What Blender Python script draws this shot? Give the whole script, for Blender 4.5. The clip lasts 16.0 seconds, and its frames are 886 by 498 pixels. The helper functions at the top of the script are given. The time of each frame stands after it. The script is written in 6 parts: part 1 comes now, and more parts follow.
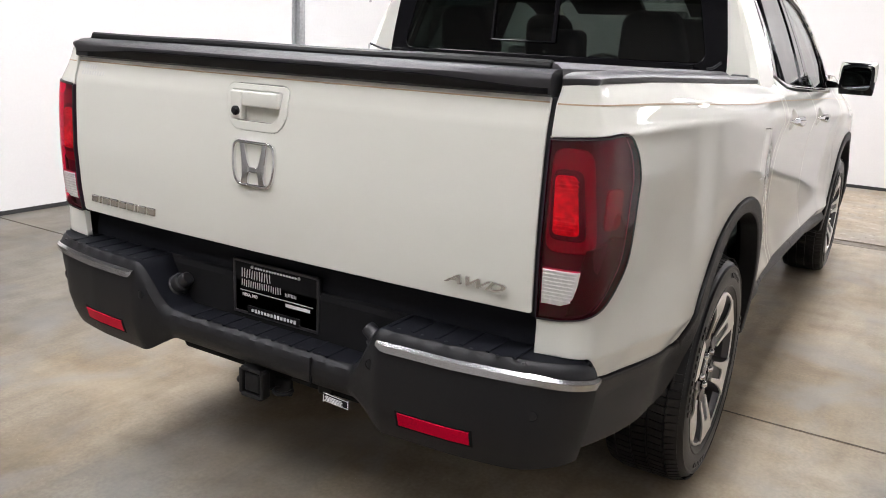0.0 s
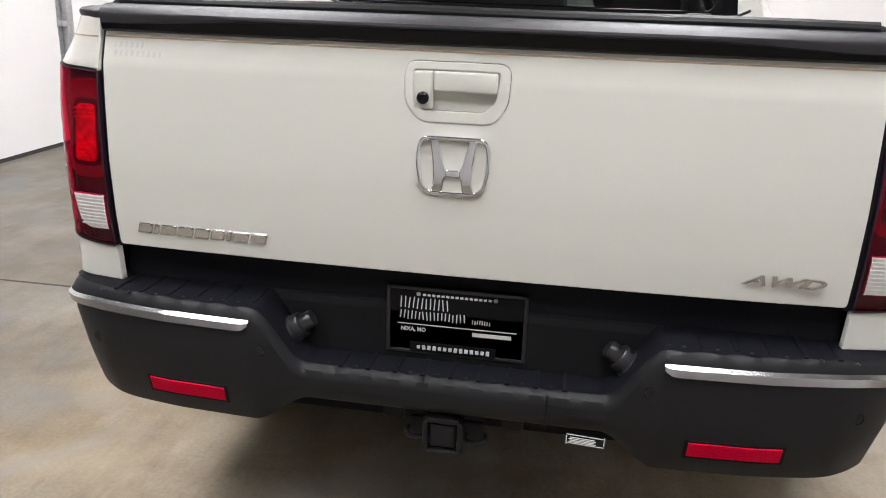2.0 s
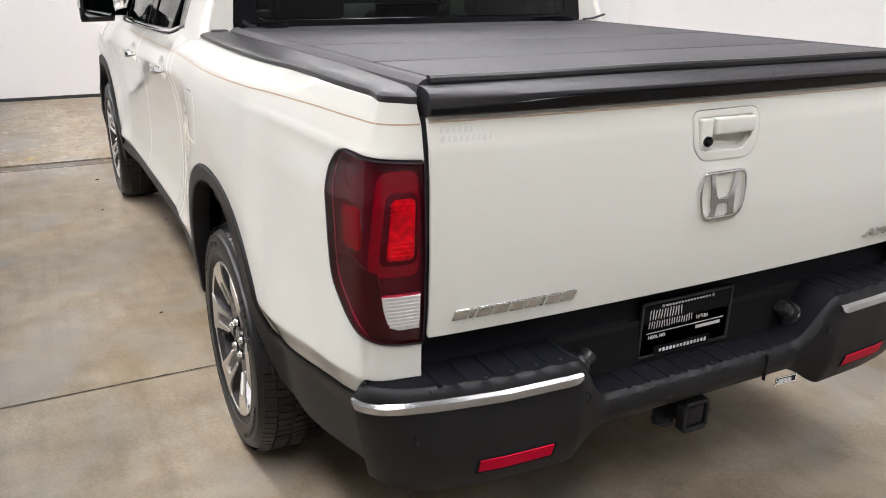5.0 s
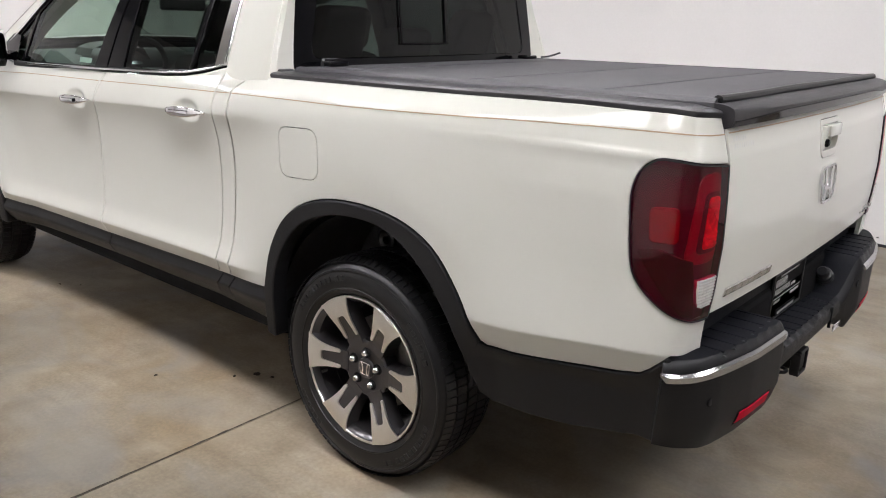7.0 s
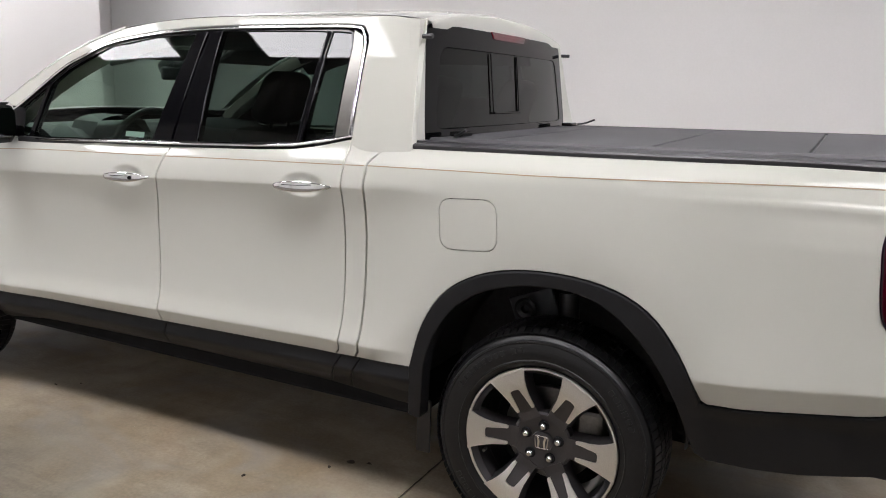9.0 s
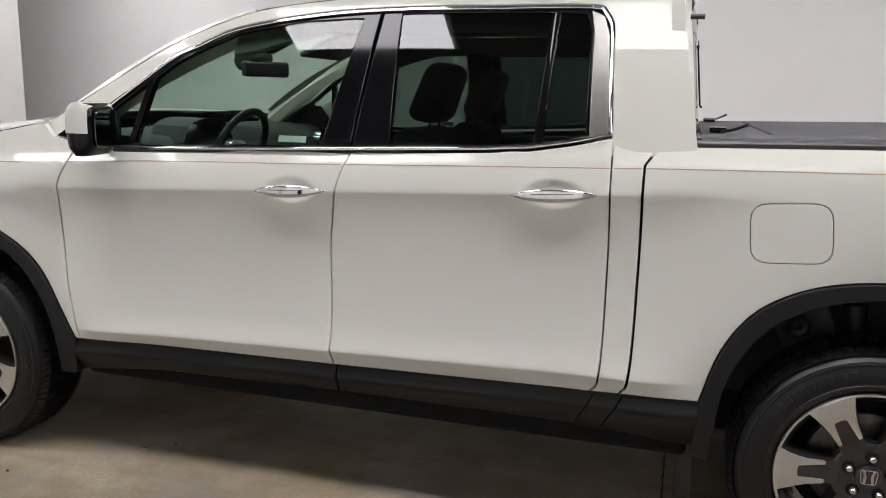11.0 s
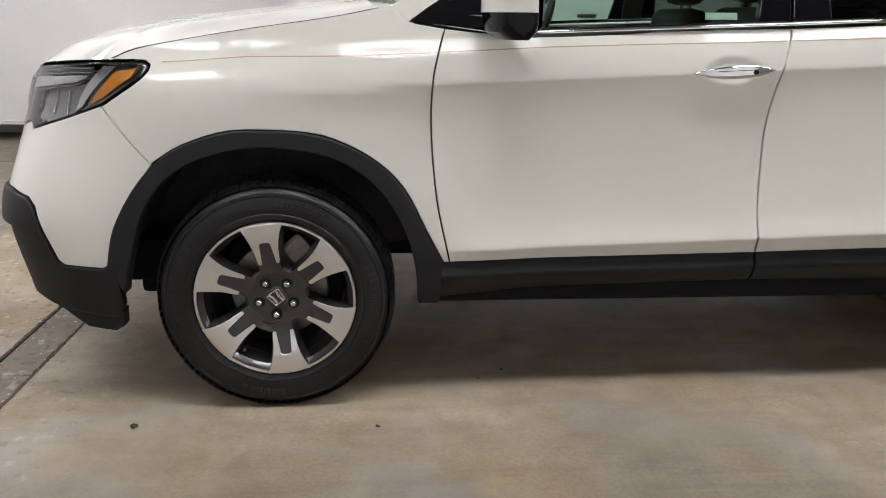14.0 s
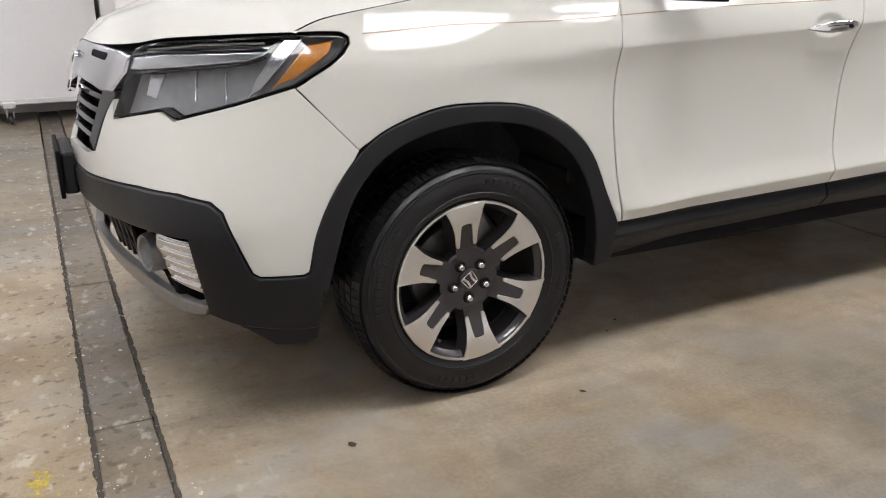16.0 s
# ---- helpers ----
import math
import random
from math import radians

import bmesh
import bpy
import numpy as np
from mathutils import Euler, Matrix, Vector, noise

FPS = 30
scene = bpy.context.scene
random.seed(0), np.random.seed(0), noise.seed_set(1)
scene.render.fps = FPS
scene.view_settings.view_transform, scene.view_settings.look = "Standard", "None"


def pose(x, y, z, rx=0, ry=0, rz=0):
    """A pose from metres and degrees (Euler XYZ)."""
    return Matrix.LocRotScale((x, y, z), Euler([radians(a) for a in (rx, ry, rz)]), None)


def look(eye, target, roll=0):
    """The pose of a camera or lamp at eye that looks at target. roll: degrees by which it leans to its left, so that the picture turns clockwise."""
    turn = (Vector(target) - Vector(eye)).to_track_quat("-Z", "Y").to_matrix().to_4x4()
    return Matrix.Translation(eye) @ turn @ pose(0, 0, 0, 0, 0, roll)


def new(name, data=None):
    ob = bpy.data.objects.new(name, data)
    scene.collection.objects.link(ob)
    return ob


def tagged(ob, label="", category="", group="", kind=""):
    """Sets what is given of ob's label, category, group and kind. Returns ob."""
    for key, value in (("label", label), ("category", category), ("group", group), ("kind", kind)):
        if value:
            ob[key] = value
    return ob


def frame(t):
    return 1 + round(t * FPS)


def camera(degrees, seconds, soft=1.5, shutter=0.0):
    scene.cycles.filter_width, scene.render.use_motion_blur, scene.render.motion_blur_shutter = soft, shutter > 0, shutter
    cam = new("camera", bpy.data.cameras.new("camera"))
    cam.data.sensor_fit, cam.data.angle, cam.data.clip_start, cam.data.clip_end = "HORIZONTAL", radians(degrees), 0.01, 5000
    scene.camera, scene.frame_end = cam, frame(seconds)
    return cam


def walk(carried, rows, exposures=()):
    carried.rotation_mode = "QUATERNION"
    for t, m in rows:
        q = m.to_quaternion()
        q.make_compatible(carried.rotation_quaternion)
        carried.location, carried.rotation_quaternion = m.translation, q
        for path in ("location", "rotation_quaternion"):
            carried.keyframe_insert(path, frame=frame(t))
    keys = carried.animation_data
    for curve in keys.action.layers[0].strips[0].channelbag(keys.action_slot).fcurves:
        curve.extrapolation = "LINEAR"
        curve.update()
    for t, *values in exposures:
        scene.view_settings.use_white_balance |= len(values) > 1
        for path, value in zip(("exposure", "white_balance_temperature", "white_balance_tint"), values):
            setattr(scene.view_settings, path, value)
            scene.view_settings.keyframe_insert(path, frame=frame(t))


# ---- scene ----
cam = camera(57.8, 16.0, 1.0)
PATH = [
    (0, (-2.545, -1.437, 1.375), (-0.887, -0.442, 0.865), 2.8),
    (0.5, (-2.592, -1.104, 1.359), (-0.853, -0.271, 0.829), 2.5),
    (1, (-2.658, -0.808, 1.382), (-0.853, -0.147, 0.829), 2.3),
    (1.5, (-2.652, -0.514, 1.379), (-0.802, -0.03, 0.793), 2.1),
    (2, (-2.601, -0.23, 1.372), (-0.725, 0.086, 0.756), 1.9),
    (2.5, (-2.535, 0.042, 1.444), (-0.649, 0.192, 0.795), 1.8),
    (3, (-2.501, 0.253, 1.552), (-0.617, 0.231, 0.88), 1.5),
    (3.5, (-2.536, 0.511, 1.597), (-0.671, 0.283, 0.911), 1.5),
    (4, (-2.505, 0.789, 1.597), (-0.682, 0.346, 0.904), 1.3),
    (6.5, (-1.943, 2.389, 1.499), (-0.632, 1.013, 0.876), 1.9),
    (7, (-1.714, 2.636, 1.511), (-0.498, 1.154, 0.94), 2.1),
    (7.5, (-1.531, 2.875, 1.516), (-0.396, 1.311, 1.003), 2.0),
    (8, (-1.309, 3.049, 1.505), (-0.257, 1.411, 1.049), 2.2),
    (10.5, (0.209, 3.257, 1.432), (0.837, 1.399, 1.042), 1.3),
    (11, (0.56, 3.272, 1.405), (1.12, 1.39, 1.023), 1.3),
    (11.5, (0.933, 3.337, 1.384), (1.415, 1.433, 1.007), 1.1),
    (12, (1.315, 3.316, 1.36), (1.725, 1.397, 0.975), 1.0),
    (12.5, (1.69, 3.373, 1.334), (2.012, 1.44, 0.931), 0.6),
    (13, (2.045, 3.358, 1.303), (2.26, 1.421, 0.855), 0.5),
    (13.5, (2.454, 3.394, 1.248), (2.502, 1.456, 0.757), 0.5),
    (14, (2.813, 3.365, 1.239), (2.685, 1.448, 0.681), 0.5),
    (14.5, (3.166, 3.255, 1.227), (2.861, 1.375, 0.616), 0.5),
    (15, (3.556, 3.195, 1.255), (3.068, 1.364, 0.617), 0.5),
    (15.5, (3.921, 3.055, 1.268), (3.247, 1.289, 0.612), 0.5),
    (16, (4.275, 2.908, 1.252), (3.42, 1.221, 0.601), 0.3),
]
EXPOSURES = [(0, .21), (1, .18), (2.5, .22), (4, .14), (6.5, -.03), (8, -.28), (11, -.44), (12.5, -.50), (13.5, -.31), (14.5, -.22), (16, -.10)]
walk(cam, [(t, look(eye, target, roll)) for t, eye, target, roll in PATH], EXPOSURES)

# ---- light ----
world = bpy.data.worlds.new("world")
scene.world = world
world.use_nodes = True
world.node_tree.nodes["Background"].inputs[0].default_value = (.9, .95, 1, 1)
world.node_tree.nodes["Background"].inputs[1].default_value = .02

# ---- materials ----
def material(name, color, rough=.5, metal=0.0, coat=0.0, spec=.5, grain=0.0, scale=40.0, bump=0.0, bump_scale=None, stain=0.0, stain_scale=2.0, emit=0.0, rand=0.0):
    """A principled material with grain and stains of its own."""
    m = bpy.data.materials.new(name)
    m.use_nodes = True
    t = m.node_tree
    n, l, p = t.nodes, t.links, t.nodes["Principled BSDF"]
    p.inputs["Base Color"].default_value = (*color, 1)
    p.inputs["Roughness"].default_value = rough
    p.inputs["Metallic"].default_value = metal
    p.inputs["Specular IOR Level"].default_value = spec
    if coat:
        p.inputs["Coat Weight"].default_value = coat
        p.inputs["Coat Roughness"].default_value = .03
    if emit:
        p.inputs["Emission Color"].default_value = (*color, 1)
        p.inputs["Emission Strength"].default_value = emit
    coord = n.new("ShaderNodeTexCoord")
    last = None
    if grain or stain or rand:
        rgb = n.new("ShaderNodeRGB")
        rgb.outputs[0].default_value = (*color, 1)
        last = rgb.outputs[0]
        for amount, size, detail in ((grain, scale, 4), (stain, stain_scale, 6)):
            if not amount:
                continue
            tex = n.new("ShaderNodeTexNoise")
            tex.inputs["Scale"].default_value, tex.inputs["Detail"].default_value = size, detail
            l.new(coord.outputs["Object"], tex.inputs["Vector"])
            ramp = n.new("ShaderNodeMapRange")
            ramp.inputs[1].default_value, ramp.inputs[2].default_value = .3, .7
            ramp.inputs[3].default_value, ramp.inputs[4].default_value = 1 - amount, 1 + amount
            l.new(tex.outputs[0], ramp.inputs[0])
            mul = n.new("ShaderNodeVectorMath")
            mul.operation = "SCALE"
            l.new(last, mul.inputs[0])
            l.new(ramp.outputs[0], mul.inputs["Scale"])
            last = mul.outputs[0]
        if rand:
            info = n.new("ShaderNodeObjectInfo")
            ramp = n.new("ShaderNodeMapRange")
            ramp.inputs[3].default_value, ramp.inputs[4].default_value = 1 - rand, 1 + rand
            l.new(info.outputs["Random"], ramp.inputs[0])
            mul = n.new("ShaderNodeVectorMath")
            mul.operation = "SCALE"
            l.new(last, mul.inputs[0])
            l.new(ramp.outputs[0], mul.inputs["Scale"])
            last = mul.outputs[0]
        l.new(last, p.inputs["Base Color"])
    if bump:
        tex = n.new("ShaderNodeTexNoise")
        tex.inputs["Scale"].default_value, tex.inputs["Detail"].default_value = bump_scale or scale, 3
        l.new(coord.outputs["Object"], tex.inputs["Vector"])
        b = n.new("ShaderNodeBump")
        b.inputs["Strength"].default_value, b.inputs["Distance"].default_value = bump, .002
        l.new(tex.outputs[0], b.inputs["Height"])
        l.new(b.outputs[0], p.inputs["Normal"])
    return m


def glass(name, tint, gloss=.01, ior=1.5):
    """Thin glass: it lets tinted light through and mirrors by Fresnel."""
    m = bpy.data.materials.new(name)
    m.use_nodes = True
    n, l = m.node_tree.nodes, m.node_tree.links
    n.remove(n["Principled BSDF"])
    clear, shine, mix, face, power, span = (n.new("ShaderNode" + k) for k in ("BsdfTransparent", "BsdfGlossy", "MixShader", "LayerWeight", "Math", "MapRange"))
    clear.inputs[0].default_value = (*tint, 1)
    shine.inputs["Roughness"].default_value = gloss
    face.inputs[0].default_value = .5
    power.operation, power.inputs[1].default_value = "POWER", 5.0
    span.inputs[3].default_value, span.inputs[4].default_value = ((ior - 1) / (ior + 1)) ** 2, 1.0
    l.new(face.outputs["Facing"], power.inputs[0])
    l.new(power.outputs[0], span.inputs[0])
    l.new(span.outputs[0], mix.inputs[0])
    l.new(clear.outputs[0], mix.inputs[1])
    l.new(shine.outputs[0], mix.inputs[2])
    l.new(mix.outputs[0], n["Material Output"].inputs[0])
    return m


PAINT = material("pearl_white_paint", (.706, .703, .647), .55, .0, 1.0, .14, grain=.012, scale=900)
PAINT.node_tree.nodes["Principled BSDF"].inputs["Coat Roughness"].default_value = .012
PAINT.node_tree.nodes["Principled BSDF"].inputs["Diffuse Roughness"].default_value = 1.0
PAINT.node_tree.nodes["Principled BSDF"].inputs["Coat IOR"].default_value = 1.34
PLASTIC = material("black_grained_plastic", (.0098, .0100, .0118), .48, spec=.33, grain=.12, scale=260, bump=.25, bump_scale=900, stain=.10, stain_scale=5)
# smoother, darker copy of PLASTIC: shade under the doors put into the sill's colour
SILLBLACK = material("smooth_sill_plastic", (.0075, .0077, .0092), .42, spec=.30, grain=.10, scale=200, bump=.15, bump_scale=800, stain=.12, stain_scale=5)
RECESS = material("smooth_recess_plastic", (.0085, .0092, .0125), .55, spec=.14, grain=.10, scale=120, bump=.15, bump_scale=700)
GLOSSBLACK = material("gloss_black", (.004, .004, .005), .08, spec=.22)
SATIN = material("satin_black", (.022, .022, .024), .34, spec=.5, grain=.06, scale=120)
DARK = material("dark_void", (.014, .014, .015), .9, spec=.1)
CHROME = material("chrome", (.82, .82, .83), .06, 1.0, grain=.03, scale=30)
SILVER = material("satin_silver", (.55, .56, .58), .24, 1.0, grain=.04, scale=60)
MACHINED = material("machined_alloy", (.84, .825, .80), .30, 1.0, grain=.05, scale=240)
GUNMETAL = material("gunmetal_wheel_paint", (.055, .052, .055), .30, .5, coat=.5, grain=.08, scale=500)
RUBBER = material("tyre_rubber", (.0105, .0105, .0112), .36, spec=.36, grain=.15, scale=90, bump=.15, bump_scale=300, stain=.2, stain_scale=7)
STEEL = material("worn_steel", (.22, .21, .20), .42, .9, grain=.2, scale=60)
VINYL = material("tonneau_vinyl", (.050, .048, .053), .52, spec=.42, grain=.10, scale=400, bump=.35, bump_scale=1500, stain=.10, stain_scale=4)
WELLGREY = material("wheel_well_grey", (.075, .078, .088), .45, spec=.4, grain=.2, scale=30, stain=.3, stain_scale=9)
LINER = material("wheel_liner_felt", (.042, .042, .046), .7, spec=.35, grain=.2, scale=60, stain=.25, stain_scale=8)
RAILCAP = material("rail_cap_plastic", (.026, .025, .028), .36, spec=.45, grain=.08, scale=300, bump=.3, bump_scale=1100, stain=.12, stain_scale=5)
FRONTGLASS = glass("green_tinted_glass", (.54, .68, .61))
REARGLASS = glass("privacy_glass", (.115, .15, .135))
SHIELD = glass("windscreen_glass", (.72, .80, .74))
CLEAR = glass("clear_lens", (.86, .87, .88))
REDLENS = glass("red_lens", (.86, .055, .20), .02)
REDBRIGHT = material("red_reflector", (.56, .0014, .030), .4, spec=.05, grain=.25, scale=300)
REDDEEP = material("deep_red_housing", (.072, .04, .10), .45, grain=.1, scale=50)
REDDARK = material("dark_red_housing", (.024, .010, .022), .4, grain=.1, scale=50)
SIDERED = material("side_reflector_red", (.25, .010, .060), .35, grain=.2, scale=160)
REDPRISM = material("side_prism_red", (.26, .04, .13), .4, grain=.12, scale=120)
REDGLOW = material("red_prism", (.82, .012, .15), .3, spec=.4, grain=.30, scale=70, stain=.28, stain_scale=22)
WHITELENS = material("ribbed_white_lens", (.66, .64, .625), .18, coat=.8, grain=.08, scale=90)
AMBER = material("amber_reflector", (.52, .185, .006), .3, coat=.5, grain=.2, scale=180)
LAMPGREY = material("lamp_housing_grey", (.34, .345, .35), .3, .3, grain=.1, scale=50)
SEATCLOTH = material("grey_leather", (.035, .034, .034), .5, grain=.1, scale=150, bump=.2, bump_scale=600)
BEIGE = material("beige_trim", (.46, .43, .37), .7, grain=.05, scale=300)
DASH = material("dash_black", (.03, .03, .032), .6, grain=.1, scale=300)
PLATE = material("plate_black", (.010, .010, .011), .5, spec=.06, grain=.05, scale=100)
INK = material("plate_white_ink", (.75, .75, .75), .5, grain=.04, scale=300)
SCREW = material("screw_zinc", (.5, .5, .5), .35, 1.0, grain=.1, scale=500)
MIRROR = material("mirror_glass", (.13, .14, .14), .02, 1.0, grain=.01, scale=5)
WALLPAINT = material("white_wall_paint", (.80, .785, .775), .55, spec=.3, grain=.012, scale=60, bump=.06, bump_scale=120, stain=.03, stain_scale=.7)
GREYWALL = material("grey_block_paint", (.72, .71, .70), .7, spec=.2, grain=.04, scale=30, stain=.08, stain_scale=1.1)
DOORWHITE = material("garage_door_white", (.82, .82, .815), .40, spec=.4, grain=.015, scale=40, bump=.05, bump_scale=60, stain=.03, stain_scale=1.2)
ALU = material("galvanised_steel", (.48, .49, .50), .42, .85, grain=.12, scale=45)
CEILING = material("dark_ceiling", (.20, .20, .205), .8, grain=.02, scale=10)
BASE = material("dark_base_seal", (.03, .03, .03), .7, grain=.1, scale=30)
LIGHTPANEL = material("led_diffuser", (.975, .955, .990), .5, emit=24.5)
LEAF = material("dry_leaf", (.05, .035, .022), .8, grain=.3, scale=200)
CONDUIT = material("white_box_plastic", (.72, .72, .71), .5, grain=.02, scale=40)
PINSTRIPE = material("tan_pinstripe", (.42, .30, .19), .45, coat=.4, grain=.06, scale=60)
STICKER = material("pale_sticker", (.60, .60, .575), .5, grain=.05, scale=60)
PILLARMETAL = material("polished_pillar_metal", (.25, .24, .225), .34, 1.0, grain=.05, scale=40)
DULLSILVER = material("dull_silver_plastic", (.26, .26, .26), .38, .6, grain=.08, scale=80)
EMBLEM = material("emblem_chrome", (.84, .84, .85), .08, 1.0, grain=.05, scale=90)
STRIPCHROME = material("brushed_chrome_strip", (.58, .58, .59), .22, 1.0, grain=.04, scale=60)
HITCHBLACK = material("hitch_black_steel", (.010, .010, .011), .5, spec=.3, grain=.15, scale=80)
RUBBERMARK = material("raised_rubber", (.017, .017, .018), .34, spec=.35, grain=.1, scale=200)
BACKGLASS = glass("dark_rear_glass", (.075, .09, .085))
REDLAMP = material("dark_red_lens", (.14, .008, .018), .2, coat=.5, grain=.1, scale=90)
# beige-grey roof lining, darkened in its colour for the shade inside the cab
HEADLINER = material("grey_headliner_cloth", (.085, .082, .076), .9, grain=.06, scale=300)
BADGE = material("badge_chrome", (.74, .735, .725), .16, 1.0, grain=.08, scale=120)

# ---- building helpers ----
def part(name, mesh, mat, parent=None, label="", smooth=False):
    """One mesh object under a thing or a part; mesh is a bmesh or a mesh."""
    if isinstance(mesh, bmesh.types.BMesh):
        me = bpy.data.meshes.new(name)
        mesh.normal_update()
        mesh.to_mesh(me)
        mesh.free()
        if smooth:
            me.shade_smooth()
            me.set_sharp_from_angle(angle=radians(35))
        mesh = me
    if mat and not mesh.materials:
        mesh.materials.append(mat)
    ob = new(name, mesh)
    if parent:
        ob.parent = parent
    return tagged(ob, label)


def thing(name, label, category, group="", place=(0, 0, 0), kind=""):
    return tagged(new_at(name, place), label, category, group, kind)


def new_at(name, place):
    ob = new(name)
    ob.location = place
    ob.empty_display_size = .1
    return ob


def box(size, centre=(0, 0, 0), bevel=0.0, segments=2, bm=None, turn=None):
    """A box, with its edges rounded."""
    b = bmesh.new()
    bmesh.ops.create_cube(b, size=1)
    bmesh.ops.scale(b, vec=size, verts=b.verts)
    if bevel:
        bmesh.ops.bevel(b, geom=b.edges[:], offset=bevel, segments=segments, affect="EDGES", profile=.5)
    m = Matrix.Translation(centre) @ (turn or Matrix())
    bmesh.ops.transform(b, matrix=m, verts=b.verts)
    return merged(bm, b)


def merged(bm, b):
    if bm is None:
        return b
    me = bpy.data.meshes.new("tmp")
    b.to_mesh(me)
    b.free()
    bm.from_mesh(me)
    bpy.data.meshes.remove(me)
    return bm


def lathe(profile, steps=48, axis="y", centre=(0, 0, 0), bm=None, closed=False):
    """A ring of revolution about an axis through centre: profile of (radius, along)."""
    b = bmesh.new()
    rings = []
    for k in range(steps):
        a = 2 * math.pi * k / steps
        ring = []
        for r, h in profile:
            p = {"y": (r * math.cos(a), h, r * math.sin(a)), "z": (r * math.cos(a), r * math.sin(a), h), "x": (h, r * math.cos(a), r * math.sin(a))}[axis]
            ring.append(b.verts.new(Vector(p) + Vector(centre)))
        rings.append(ring)
    n = len(profile)
    for k in range(steps):
        p, q = rings[k], rings[(k + 1) % steps]
        for i in range(n if closed else n - 1):
            b.faces.new((p[i], p[(i + 1) % n], q[(i + 1) % n], q[i]))
    bmesh.ops.remove_doubles(b, verts=b.verts, dist=1e-6)
    bmesh.ops.recalc_face_normals(b, faces=b.faces)
    return merged(bm, b)


def tube(points, radius, sides=8, bm=None, squash=1.0):
    """A round bar along points."""
    b = bmesh.new()
    pts = [Vector(p) for p in points]
    rings = []
    for i, p in enumerate(pts):
        d = (pts[min(i + 1, len(pts) - 1)] - pts[max(i - 1, 0)]).normalized()
        u = d.orthogonal().normalized() if abs(d.z) > .9 else d.cross(Vector((0, 0, 1))).normalized()
        v = d.cross(u)
        rings.append([b.verts.new(p + radius * (math.cos(a) * u + squash * math.sin(a) * v)) for a in (2 * math.pi * k / sides for k in range(sides))])
    for p, q in zip(rings, rings[1:]):
        for i in range(sides):
            b.faces.new((p[i], p[(i + 1) % sides], q[(i + 1) % sides], q[i]))
    b.faces.new(rings[0][::-1])
    b.faces.new(rings[-1])
    bmesh.ops.recalc_face_normals(b, faces=b.faces)
    return merged(bm, b)


def loft(sections, closed=False, caps=True, bm=None):
    """A skin through sections of equal length."""
    b = bmesh.new()
    rows = [[b.verts.new(Vector([float(c) for c in p])) for p in sec] for sec in sections]
    n = len(rows[0])
    for p, q in zip(rows, rows[1:]):
        for i in range(n if closed else n - 1):
            b.faces.new((p[i], p[(i + 1) % n], q[(i + 1) % n], q[i]))
    if caps and closed:
        b.faces.new(rows[0][::-1])
        b.faces.new(rows[-1])
    bmesh.ops.recalc_face_normals(b, faces=b.faces)
    return merged(bm, b)


def curve_through(pts, count=8):
    """A smooth line through points (Catmull-Rom)."""
    p = np.array(pts, float)
    p = np.concatenate([2 * p[:1] - p[1:2], p, 2 * p[-1:] - p[-2:-1]])
    out = []
    for i in range(1, len(p) - 2):
        for t in np.linspace(0, 1, count, endpoint=False):
            a, b, c, d = p[i - 1 : i + 3]
            out.append(.5 * (2 * b + (c - a) * t + (2 * a - 5 * b + 4 * c - d) * t**2 + (3 * b - a - 3 * c + d) * t**3))
    out.append(p[-2])
    return [tuple(q) for q in out]


def rounded(poly, radius, steps=5):
    """A polygon with its corners rounded."""
    p = np.array(poly, float)
    out = []
    for i in range(len(p)):
        a, b, c = p[i - 1], p[i], p[(i + 1) % len(p)]
        r = min(radius, .45 * np.linalg.norm(a - b), .45 * np.linalg.norm(c - b))
        u, v = b + (a - b) / np.linalg.norm(a - b) * r, b + (c - b) / np.linalg.norm(c - b) * r
        out += [tuple((1 - t) ** 2 * u + 2 * t * (1 - t) * b + t * t * v) for t in np.linspace(0, 1, steps)]
    return out


def resampled(poly, gap):
    """A closed polygon with points at most gap apart."""
    out = []
    for a, b in zip(poly, list(poly[1:]) + [poly[0]]):
        a, b = np.array(a, float), np.array(b, float)
        d = np.linalg.norm(b - a)
        if d < 1e-5:
            continue
        n = max(1, math.ceil(d / gap))
        out += [a + (b - a) * k / n for k in range(n)]
    return np.array(out)


def area(p):
    x, y = p[:, 0], p[:, 1]
    return .5 * np.sum(x * np.roll(y, -1) - y * np.roll(x, -1))


def shrunk(p, d):
    """A closed polygon drawn in by d."""
    e = np.roll(p, -1, 0) - np.roll(p, 1, 0)
    e /= np.maximum(np.linalg.norm(e, axis=1), 1e-9)[:, None]
    n = np.stack([-e[:, 1], e[:, 0]], 1) * (1 if area(p) > 0 else -1)
    return p + n * d


def within(q, p):
    """Whether points q lie in the polygon p."""
    x, y = q[:, 0][:, None], q[:, 1][:, None]
    a, b = p, np.roll(p, -1, 0)
    cut = (a[:, 1] > y) != (b[:, 1] > y)
    with np.errstate(divide="ignore", invalid="ignore"):
        at = a[:, 0] + (y - a[:, 1]) / (b[:, 1] - a[:, 1]) * (b[:, 0] - a[:, 0])
    return (np.sum(cut & (x < at), 1) % 2).astype(bool)


